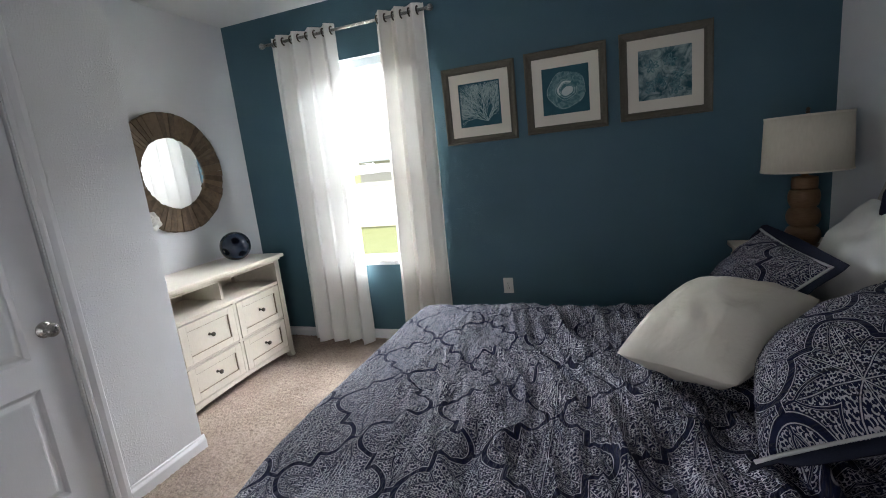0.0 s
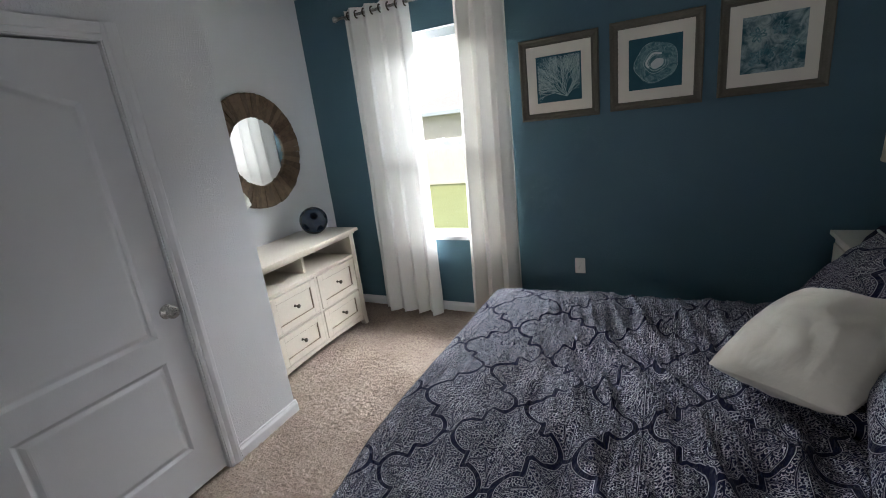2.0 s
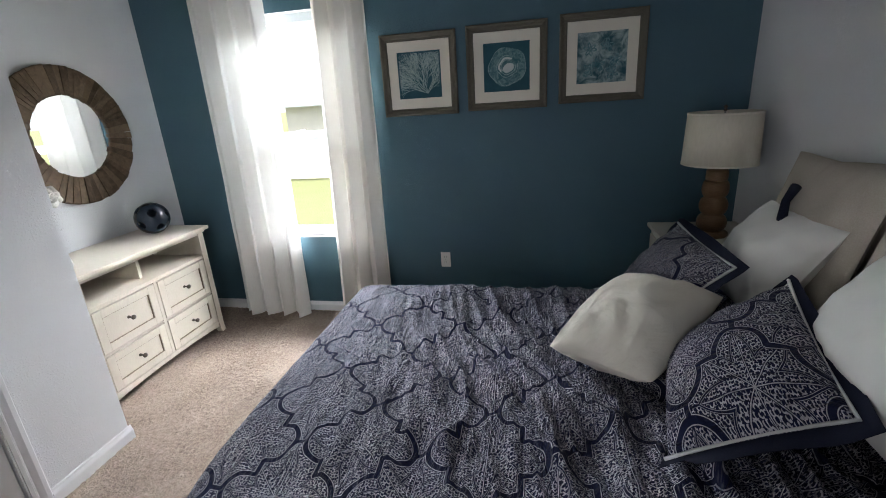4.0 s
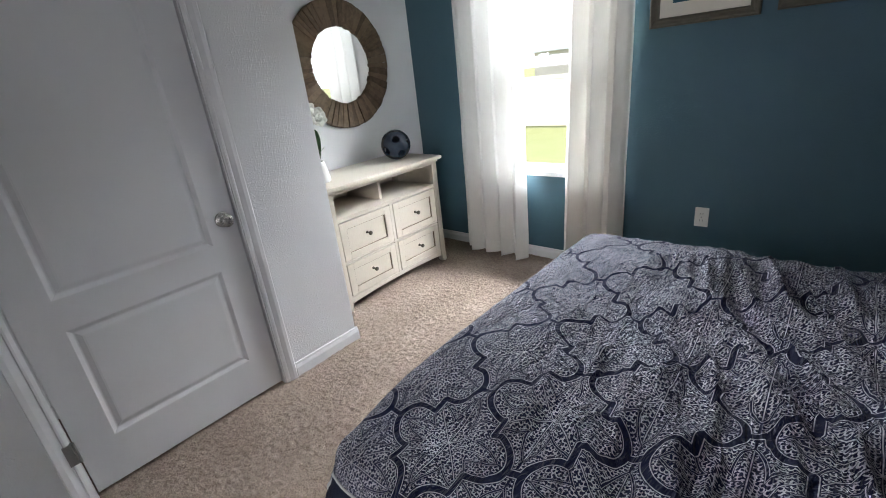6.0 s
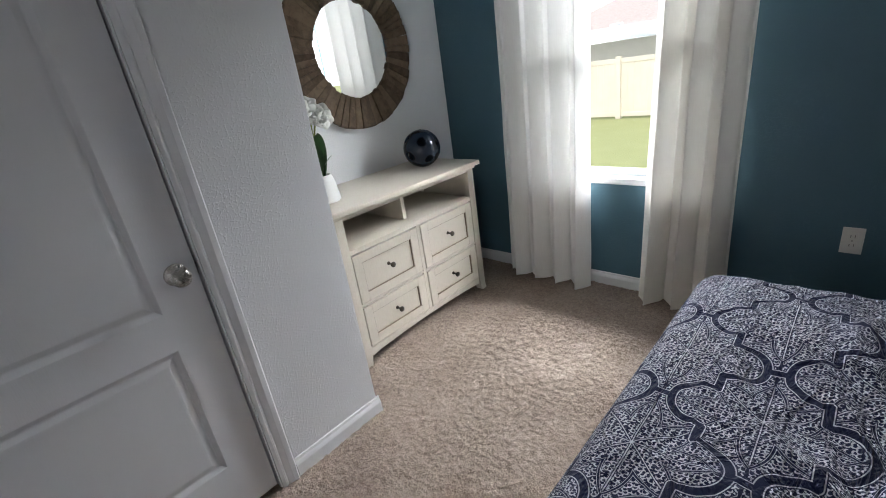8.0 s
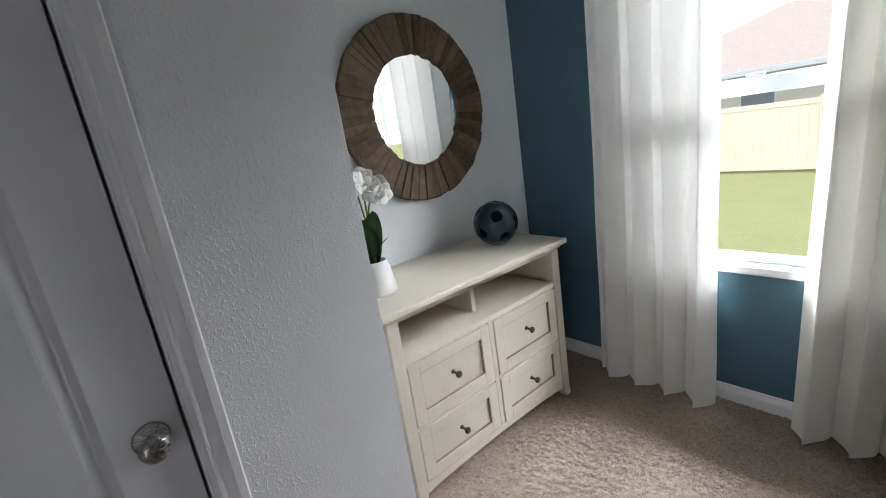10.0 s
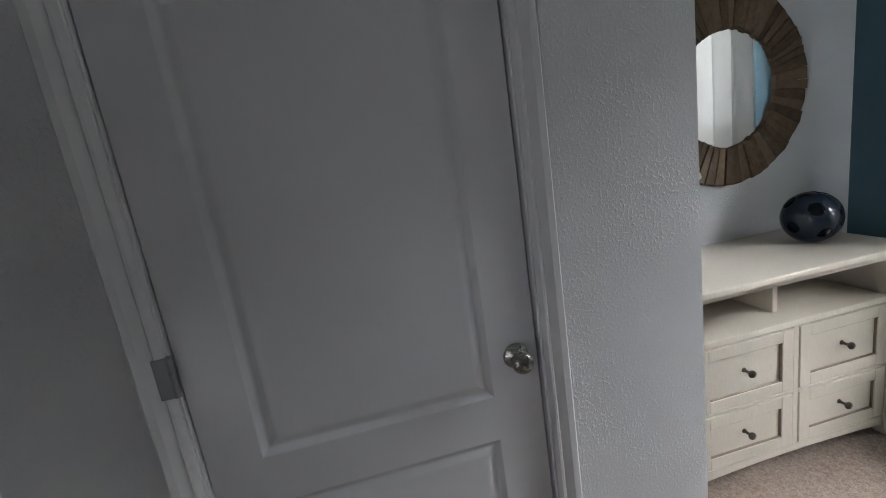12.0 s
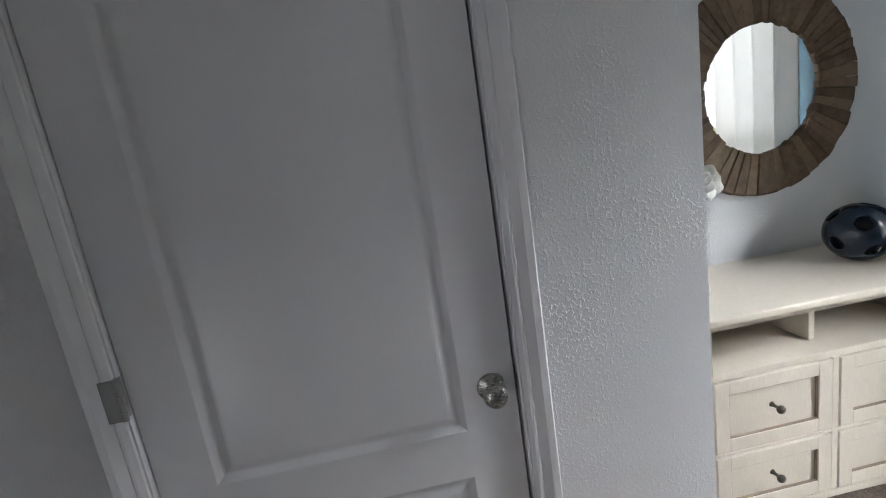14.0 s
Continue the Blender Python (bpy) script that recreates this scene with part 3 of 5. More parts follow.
def closet_door():
    """Two-panel moulded door, upper panel with a cambered head, standing closed."""
    d = tagged(new("door_1"), "closed white two-panel moulded closet door", "door", kind="structure")
    x1, x0 = XD - 0.012, XD - 0.047
    y0, y1, z0, z1 = DY0 + 0.005, DY1 - 0.007, 0.024, DZ - 0.010
    py0, py1 = 0.676, 1.240

    def arch(n=28):
        return [(py1 + (py0 - py1) * i / n, 1.815 + 0.085 * (0.5 - 0.5 * math.cos(2 * math.pi * i / n)) ** 0.8) for i in range(n + 1)]

    upper = [(py0, 0.812), (py1, 0.812)] + arch()
    lower = [(py0, 0.222), (py1, 0.222), (py1, 0.692), (py0, 0.692)]

    def inset(loop, dist):
        out, n = [], len(loop)
        for i in range(n):
            p, a, b = Vector(loop[i]), Vector(loop[i - 1]), Vector(loop[(i + 1) % n])
            e1, e2 = (p - a).normalized(), (b - p).normalized()
            n1, n2 = Vector((-e1.y, e1.x)), Vector((-e2.y, e2.x))
            mit = (n1 + n2).normalized()
            out.append(p + mit * (dist / max(0.4, mit.dot(n1))))
        return out

    steps = [(0, 0), (0.002, -0.0008), (0.015, -0.0088), (0.018, -0.0096), (0.021, -0.0096), (0.023, -0.0090), (0.038, -0.0040), (0.044, -0.0034)]
    bm = bmesh.new()
    rim = [bm.verts.new((x1, y, z)) for y, z in ((y0, z0), (y1, z0), (y1, z1), (y0, z1))]
    edges = [bm.edges.new((rim[i], rim[(i + 1) % 4])) for i in range(4)]
    fills = []
    for loop in (upper, lower):
        prev = None
        for dist, deep in steps:
            ring = [bm.verts.new((x1 + deep, p[0], p[1])) for p in inset(loop, dist)]
            n = len(ring)
            if prev is None:
                edges += [bm.edges.new((ring[i], ring[(i + 1) % n])) for i in range(n)]
            else:
                for i in range(n):
                    bm.faces.new((prev[i], prev[(i + 1) % n], ring[(i + 1) % n], ring[i]))
            prev = ring
        fills.append(prev)
    bmesh.ops.triangle_fill(bm, use_beauty=True, use_dissolve=False, edges=edges)
    for ring in fills:
        bm.faces.new(ring)
    back = [bm.verts.new((x0, y, z)) for y, z in ((y0, z0), (y1, z0), (y1, z1), (y0, z1))]
    for i in range(4):
        bm.faces.new((rim[(i + 1) % 4], rim[i], back[i], back[(i + 1) % 4]))
    bm.faces.new(back)
    bmesh.ops.recalc_face_normals(bm, faces=bm.faces)
    part("door_leaf", bm, door_white, d)
    # knob with rose
    knob = lathe([(0.032, 0), (0.0335, 0.003), (0.030, 0.008), (0.014, 0.011), (0.0105, 0.016), (0.011, 0.026), (0.020, 0.033),
                  (0.0265, 0.041), (0.0275, 0.050), (0.024, 0.059), (0.014, 0.0635), (0.002, 0.0645)], 36)
    bmesh.ops.transform(knob, matrix=pose(x1, 1.308, 0.912, 0, 90, 0), verts=knob.verts)
    part("knob", knob, nickel, d, "round satin nickel door knob", True)
    for z in (0.245, 1.06, 1.86):
        bm = boxes(((XD - 0.012, DY0 - 0.030, z - 0.045), (XD + 0.0150, DY0 + 0.001, z + 0.045)), bevel=0.0015)
        for k in range(5):
            cyl = lathe([(0.0062, -0.0085), (0.0062, 0.0085)], 14)
            bmesh.ops.transform(cyl, matrix=pose(XD + 0.012, DY0 + 0.003, z - 0.036 + k * 0.018), verts=cyl.verts)
            tmp = bpy.data.meshes.new("tmp")
            cyl.to_mesh(tmp)
            cyl.free()
            bm.from_mesh(tmp)
            bpy.data.meshes.remove(tmp)
        part("hinge", bm, hinge_metal, d, "dull steel butt hinge")
    return d


closet_door()

# ---- window ----
def window():
    w = tagged(new("window_1"), "white vinyl single-hung window with deep sill", "window", kind="structure")
    ya, yb = YF + 0.048, YF + 0.108
    fw = 0.045
    zm = 1.396
    part("window_frame", boxes(
        ((WX0, ya, WZ0), (WX0 + fw, yb, WZ1)), ((WX1 - fw, ya, WZ0), (WX1, yb, WZ1)),
        ((WX0 + fw, ya, WZ1 - fw - 0.02), (WX1 - fw, yb, WZ1)), ((WX0 + fw, ya, WZ0), (WX1 - fw, yb, WZ0 + 0.014)), bevel=0.003), vinyl, w)
    part("meeting_rail", boxes(((WX0 + fw, ya - 0.012, zm - 0.034), (WX1 - fw, ya + 0.028, zm + 0.032)), bevel=0.003), vinyl, w)
    part("lower_sash", boxes(
        ((WX0 + fw, ya + 0.002, WZ0 + 0.0145), (WX0 + fw + 0.03, ya + 0.028, zm - 0.035)), ((WX1 - fw - 0.03, ya + 0.002, WZ0 + 0.0145), (WX1 - fw, ya + 0.028, zm - 0.035)),
        ((WX0 + fw + 0.031, ya + 0.002, WZ0 + 0.0145), (WX1 - fw - 0.031, ya + 0.028, WZ0 + 0.038)), bevel=0.002), vinyl, w)
    part("sash_lock", boxes(((-1.54, ya - 0.02, zm + 0.033), (-1.48, ya + 0.006, zm + 0.046)), bevel=0.003), vinyl, w)
    for za, zb, y in ((WZ0 + 0.039, zm - 0.036, ya + 0.014), (zm + 0.034, WZ1 - fw - 0.022, ya + 0.044)):
        p = part("pane", boxes(((WX0 + fw + 0.001, y, za), (WX1 - fw - 0.001, y + 0.003, zb))), pane_glass, w)
        p.visible_shadow = False
    part("window_sill", boxes(((WX0 + 0.002, YF - 0.022, WZ0 - 0.034), (WX1 - 0.002, ya - 0.001, WZ0 + 0.002)), bevel=0.005, segs=2), trim_white, w, "white painted sill board")
    part("reveal", boxes(((WX0 + 0.0005, YF + 0.001, WZ0 + 0.003), (WX0 + 0.004, ya - 0.001, WZ1 - 0.001)),
                         ((WX1 - 0.004, YF + 0.001, WZ0 + 0.003), (WX1 - 0.0005, ya - 0.001, WZ1 - 0.001)),
                         ((WX0 + 0.004, YF + 0.001, WZ1 - 0.004), (WX1 - 0.004, ya - 0.001, WZ1 - 0.0005))), white_wall, w)


window()

# ---- outside the window ----
structure("ground", boxes(((-300, YF + 0.16, -0.62), (300, 600, -0.50))), lawn_mat, "sunlit green lawn reaching the fence", "lawn")


def fence():
    f = thing("fence", (-3, 13, -0.5), "almond vinyl privacy fence along the lawn", "fence")
    for k in range(-5, 6):
        part("post", boxes(((k * 2.4 - 0.065, -0.065, 0), (k * 2.4 + 0.065, 0.065, 1.52)), bevel=0.008), fence_mat, f)
    for k in range(-5, 5):
        x0, x1 = k * 2.4 + 0.066, k * 2.4 + 2.4 - 0.066
        n = 14
        for i in range(n):
            a = x0 + (x1 - x0) * i / n
            part("board", boxes(((a + 0.0008, -0.011, 0.16), (a + (x1 - x0) / n - 0.0008, 0.011, 1.37)), bevel=0.002), fence_mat, f)
        for z in (0.06, 1.36):
            part("rail", boxes(((x0, -0.022, z), (x1, 0.022, z + 0.11)), bevel=0.005), fence_mat, f)


fence()


def neighbour():
    h = thing("house", (-5, 20, -0.5), "single-storey grey stucco house with brown hip roof beyond the fence", "house")
    part("wall", boxes(((-6.0, 0, 0), (9.0, 9, 2.25))), stucco, h)
    bm = bmesh.new()
    a = [bm.verts.new(p) for p in ((-6.6, -0.6, 2.36), (9.6, -0.6, 2.36), (9.6, 9.6, 2.36), (-6.6, 9.6, 2.36))]
    r = [bm.verts.new(p) for p in ((-1.4, 4.5, 4.75), (4.4, 4.5, 4.75))]
    for f in ((a[0], a[1], r[1], r[0]), (a[1], a[2], r[1]), (a[2], a[3], r[0], r[1]), (a[3], a[0], r[0]), (a[3], a[2], a[1], a[0])):
        bm.faces.new(f)
    part("roof", bm, shingle, h)
    part("fascia", boxes(((-6.62, -0.64, 2.20), (9.62, -0.605, 2.38)), bevel=0.01), fascia_mat, h)
    part("soffit", boxes(((-6.6, -0.6, 2.26), (9.6, -0.005, 2.30))), fascia_mat, h)
    for x in (-1.6, 1.9):
        w = part("window", boxes(((x, -0.03, 0.95), (x + 1.1, -0.005, 2.05)), bevel=0.01), fascia_mat, h)
        part("pane", boxes(((x + 0.07, -0.036, 1.02), (x + 1.03, -0.031, 1.98))), dark_glass, w)


neighbour()

# ---- curtains ----
ROD_Y, ROD_Z = YF - 0.095, 2.398


def rod():
    t = thing("curtain_rod", (-1.53, ROD_Y, ROD_Z), "brushed metal curtain rod with round finials above the window", "curtain rod")
    part("pole", tube([(-0.66, 0, 0), (0.66, 0, 0)], 0.0105, 14), nickel, t, smooth=True)
    for s in (-1, 1):
        f = lathe([(0.011, 0), (0.014, 0.004), (0.010, 0.010), (0.018, 0.018), (0.023, 0.030), (0.020, 0.042), (0.010, 0.050), (0.001, 0.052)], 20)
        bmesh.ops.transform(f, matrix=pose(s * 0.66, 0, 0, 0, 90 * s, 0), verts=f.verts)
        part("finial", f, nickel, t, smooth=True)
        part("bracket", boxes(((s * 0.60 - 0.008, 0, -0.018), (s * 0.60 + 0.008, 0.094, -0.010)), ((s * 0.60 - 0.014, 0.090, -0.05), (s * 0.60 + 0.014, 0.0945, 0.03)), bevel=0.002), nickel, t)


rod()


def curtain(top, bottom, folds, phase, seed, material, label):
    """A grommet panel hung in soft pleats; top and bottom give its span along the wall."""
    t = thing("curtain", ((top[0] + top[1]) / 2, ROD_Y, 0), label, "curtain", "window curtains")
    cx = (top[0] + top[1]) / 2
    zt, zb = 2.445, 0.010
    nu, nv = folds * 18, 70

    def place(u, v):
        z = zt + (zb - zt) * v
        x = (top[0] + (top[1] - top[0]) * u) * (1 - v) + (bottom[0] + (bottom[1] - bottom[0]) * u) * v
        ph = 2 * math.pi * (folds * u) + phase + 0.5 * noise.noise((u * 3, v * 1.3, seed)) * v
        amp = 0.034 + 0.014 * v + 0.020 * noise.noise((u * folds * 0.6, v * 0.9, seed + 5))
        s = math.sin(ph)
        y = amp * s * (0.85 + 0.15 * s * s)
        x += 0.010 * math.sin(2 * ph + 0.7) * (0.4 + v * 0.6) + 0.012 * noise.noise((v * 2.5, u * 4, seed + 9)) * v
        y += 0.010 * noise.noise((u * 9, v * 7, seed + 2)) * v - 0.022 * v * v
        if v > 0.985:
            z += 0.012 * noise.noise((u * 6, 0, seed + 3)) + 0.008
        return (x - cx, y, z)

    grid_mesh("panel", [i / nu for i in range(nu + 1)], [j / nv for j in range(nv + 1)], place, material, t)
    for k in range(folds * 2):
        u = (k * math.pi - phase) / (2 * math.pi * folds)
        u = u % 1.0
        x = top[0] + (top[1] - top[0]) * u - cx
        ring = tube([(x, 0.025 * math.cos(a), ROD_Z + 0.025 * math.sin(a)) for a in [2 * math.pi * i / 20 for i in range(20)]] + [(x, 0.025, ROD_Z)], 0.0055, 8)
        part("grommet", ring, bronze, t, "dark metal grommet", True)
    return t


curtain((-2.145, -1.585), (-2.175, -1.610), 4, 0.6, 3.1, curtain_white, "white linen grommet curtain panel hanging beside the bright window")
curtain((-1.245, -0.885), (-1.315, -0.900), 3, 2.2, 8.4, curtain_cream, "cream linen grommet curtain panel flaring at its hem")

# ---- pictures on the blue wall ----
def coral(bm, rnd, p, ang, length, width, depth):
    if depth == 0 or length < 0.008:
        return
    n = 4
    pts = [p]
    for i in range(n):
        ang += rnd.uniform(-0.16, 0.16)
        pts.append((pts[-1][0] + math.cos(ang) * length / n, pts[-1][1] + math.sin(ang) * length / n))
    for q, s in zip(pts, pts[1:]):
        nx, nz = -(s[1] - q[1]), s[0] - q[0]
        k = width / 2 / max(1e-6, math.hypot(nx, nz))
        vs = [(q[0] + nx * k, q[1] + nz * k), (q[0] - nx * k, q[1] - nz * k), (s[0] - nx * k, s[1] - nz * k), (s[0] + nx * k, s[1] + nz * k)]
        if all(abs(x) < 0.137 and abs(z) < 0.137 for x, z in vs):
            bm.faces.new([bm.verts.new((x, -0.0010 - 0.00005 * depth, z)) for x, z in vs])
    for s in (-1, 1):
        coral(bm, rnd, pts[-1], ang + s * rnd.uniform(0.18, 0.42), length * rnd.uniform(0.66, 0.88), width * 0.80, depth - 1)
    if depth > 2 and rnd.random() < 0.7:
        coral(bm, rnd, pts[2], ang + rnd.choice((-1, 1)) * 0.5, length * 0.7, width * 0.7, depth - 2)


def ring_band(bm, cx, cz, ra, rb, y, squash=1.0, tilt=0.0, a0=0.0, a1=2 * math.pi, n=48):
    rows = []
    for i in range(n + 1):
        a = a0 + (a1 - a0) * i / n
        row = []
        for r in (ra, rb):
            w = r * (1 + 0.04 * math.sin(5 * a + cx * 40))
            x, z = w * math.cos(a), w * math.sin(a) * squash
            row.append(bm.verts.new((cx + x * math.cos(tilt) - z * math.sin(tilt), y, cz + x * math.sin(tilt) + z * math.cos(tilt))))
        rows.append(row)
    for p, q in zip(rows, rows[1:]):
        bm.faces.new((p[0], q[0], q[1], p[1]))


def picture(cx, cz, kind, label):
    w, h = 0.252, 0.256
    t = thing("framed_picture", (cx, YF, cz), label, "picture", "sea prints on the blue wall")
    fw = 0.046
    prof = [(0, 0), (0, 0.026), (0.006, 0.030), (0.015, 0.027), (0.024, 0.021), (0.034, 0.018), (0.038, 0.020), (0.043, 0.018), (0.046, 0.010), (0.046, 0)]
    bm = bmesh.new()
    corners = [(-w, -h, 1, 1), (w, -h, -1, 1), (w, h, -1, -1), (-w, h, 1, -1)]
    rings = [[bm.verts.new((x + sx * u, -v - 0.001, z + sz * u)) for u, v in prof] for x, z, sx, sz in corners]
    for i in range(4):
        p, q = rings[i], rings[(i + 1) % 4]
        for k in range(len(prof)):
            bm.faces.new((p[k], q[k], q[(k + 1) % len(prof)], p[(k + 1) % len(prof)]))
    bmesh.ops.recalc_face_normals(bm, faces=bm.faces)
    part("frame", bm, frame_wood, t)
    part("mat_board", boxes(((-w + fw - 0.004, -0.009, -h + fw - 0.004), (w - fw + 0.004, -0.006, -0.145)), ((-w + fw - 0.004, -0.009, 0.145), (w - fw + 0.004, -0.006, h - fw + 0.004)),
                            ((-w + fw - 0.004, -0.009, -0.145), (-0.145, -0.006, 0.145)), ((0.145, -0.009, -0.145), (w - fw + 0.004, -0.006, 0.145))), mat_board, t)
    if kind == "flower":
        art = part("print", boxes(((-0.145, -0.0065, -0.145), (0.145, -0.003, 0.145))), art_flower, t)
        bm = bmesh.new()
        rnd = random.Random(5)
        for cxx, czz in ((-0.07, 0.05), (0.03, 0.07), (0.08, -0.02), (-0.02, -0.04), (-0.08, -0.07), (0.06, -0.09)):
            for k in range(6):
                a = k * math.pi / 3 + rnd.random()
                ring_band(bm, cxx + 0.022 * math.cos(a), czz + 0.022 * math.sin(a), 0.008, 0.019, -0.0075 - 0.0001 * k, 0.55, a, n=16)
        part("drawing", bm, art_clear, t)
    else:
        part("print", boxes(((-0.145, -0.0065, -0.145), (0.145, -0.003, 0.145))), art_teal, t)
        bm = bmesh.new()
        if kind == "coral":
            rnd = random.Random(11)
            for a in range(11):
                coral(bm, rnd, (0.050, -0.118), math.radians(50 + a * 11), 0.078, 0.0036, 7)
            bmesh.ops.translate(bm, vec=(0, -0.006, 0), verts=bm.verts)
            part("drawing", bm, art_pale, t, "pale branching sea fan")
        else:
            ring_band(bm, 0.004, 0.0, 0.0, 0.120, -0.0072, 0.95, 0.4)
            part("drawing", bm, art_clear, t, "round jellyfish bell")
            bm = bmesh.new()
            for r, wd in ((0.120, 0.0016), (0.068, 0.0026), (0.054, 0.0036), (0.042, 0.0036)):
                ring_band(bm, 0.006, 0.004, r - wd, r, -0.0078, 0.93, 0.5, a0=0.3 + r * 9, a1=5.6 + r * 5)
            part("drawing", bm, art_pale, t)
            bm = bmesh.new()
            ring_band(bm, 0.012, -0.006, 0.0, 0.036, -0.0082, 0.72, 0.4)
            ring_band(bm, 0.006, 0.004, 0.046, 0.058, -0.0081, 0.9, 0.4, a0=0.6, a1=3.4)
            part("drawing", bm, art_white, t, "chalk white heart of the jellyfish")
    return t


picture(-0.580, 1.752, "coral", "framed teal print of a pale sea fan in a cream mat")
picture(-0.010, 1.760, "jelly", "framed teal print of a jellyfish in a cream mat")
picture(0.566, 1.772, "flower", "framed teal print of pale blossoms in a cream mat")


def outlet():
    t = thing("wall_outlet", (-0.483, YF, 0.455), "white duplex outlet with wall plate on the blue wall", "outlet")
    part("plate", boxes(((-0.036, -0.006, -0.058), (0.036, -0.0005, 0.058)), bevel=0.0025, segs=2), outlet_plastic, t)
    for s in (-1, 1):
        r = part("receptacle", boxes(((-0.017, -0.008, s * 0.020 - 0.014), (0.017, -0.0062, s * 0.020 + 0.014)), bevel=0.0008), outlet_plastic, t)
        part("slot", boxes(((-0.008, -0.0085, s * 0.020 - 0.005), (-0.006, -0.0081, s * 0.020 + 0.006)), ((0.006, -0.0085, s * 0.020 - 0.005), (0.008, -0.0081, s * 0.020 + 0.006))), dark_slot, r)
    part("screw", lathe([(0.003, -0.0005), (0.003, 0.0005)], 10), nickel, t).matrix_basis = pose(0, -0.0065, 0, 90, 0, 0)


outlet()

# ---- mirror over the dresser ----
def mirror():
    my, mz, ro, ri = 2.658, 1.513, 0.418, 0.246
    t = thing("round_mirror", (XL, my, mz), "round wall mirror framed in radial reclaimed wood slats", "mirror")
    disc = lathe([(0.262, 0), (0.262, 0.004)], 64)
    bmesh.ops.transform(disc, matrix=pose(0.022, 0, 0, 0, 90, 0), verts=disc.verts)
    part("glass", disc, mirror_glass, t)
    back = lathe([(ro - 0.03, 0), (ro - 0.03, 0.018)], 64)
    bmesh.ops.transform(back, matrix=pose(0.001, 0, 0, 0, 90, 0), verts=back.verts)
    part("backing", back, slat_wood, t)
    rnd = random.Random(2)
    edges = [0.0]
    while edges[-1] < 2 * math.pi - 0.10:
        edges.append(edges[-1] + rnd.uniform(0.085, 0.135))
    k = 2 * math.pi / edges[-1]
    edges = [e * k for e in edges]
    for a0, a1 in zip(edges, edges[1:]):
        a0, a1 = a0 + 0.0025, a1 - 0.0025
        r_in, r_out = ri + rnd.uniform(-0.003, 0.004), ro + rnd.uniform(-0.002, 0.002)
        deep, lean = 0.040 + rnd.uniform(-0.004, 0.005), rnd.uniform(-0.004, 0.004)
        bm = bmesh.new()
        front, back = [], []
        for r in (r_in, r_in + 0.006, r_out - 0.008, r_out):
            edge = 0.004 if r in (r_in, r_out) else 0.0
            for aa, sgn in ((a0, -1), (a1, 1)):
                c, s = r * math.cos(aa), r * math.sin(aa)
                front.append(bm.verts.new((deep + sgn * lean - edge, c, s)))
                back.append(bm.verts.new((0.021, c, s)))
        for i in range(0, 6, 2):
            bm.faces.new((front[i], front[i + 1], front[i + 3], front[i + 2]))
            bm.faces.new((front[i], front[i + 2], back[i + 2], back[i]))
            bm.faces.new((front[i + 3], front[i + 1], back[i + 1], back[i + 3]))
        bm.faces.new((front[1], front[0], back[0], back[1]))
        bm.faces.new((front[6], front[7], back[7], back[6]))
        bmesh.ops.recalc_face_normals(bm, faces=bm.faces)
        part("slat", bm, slat_wood, t)


mirror()

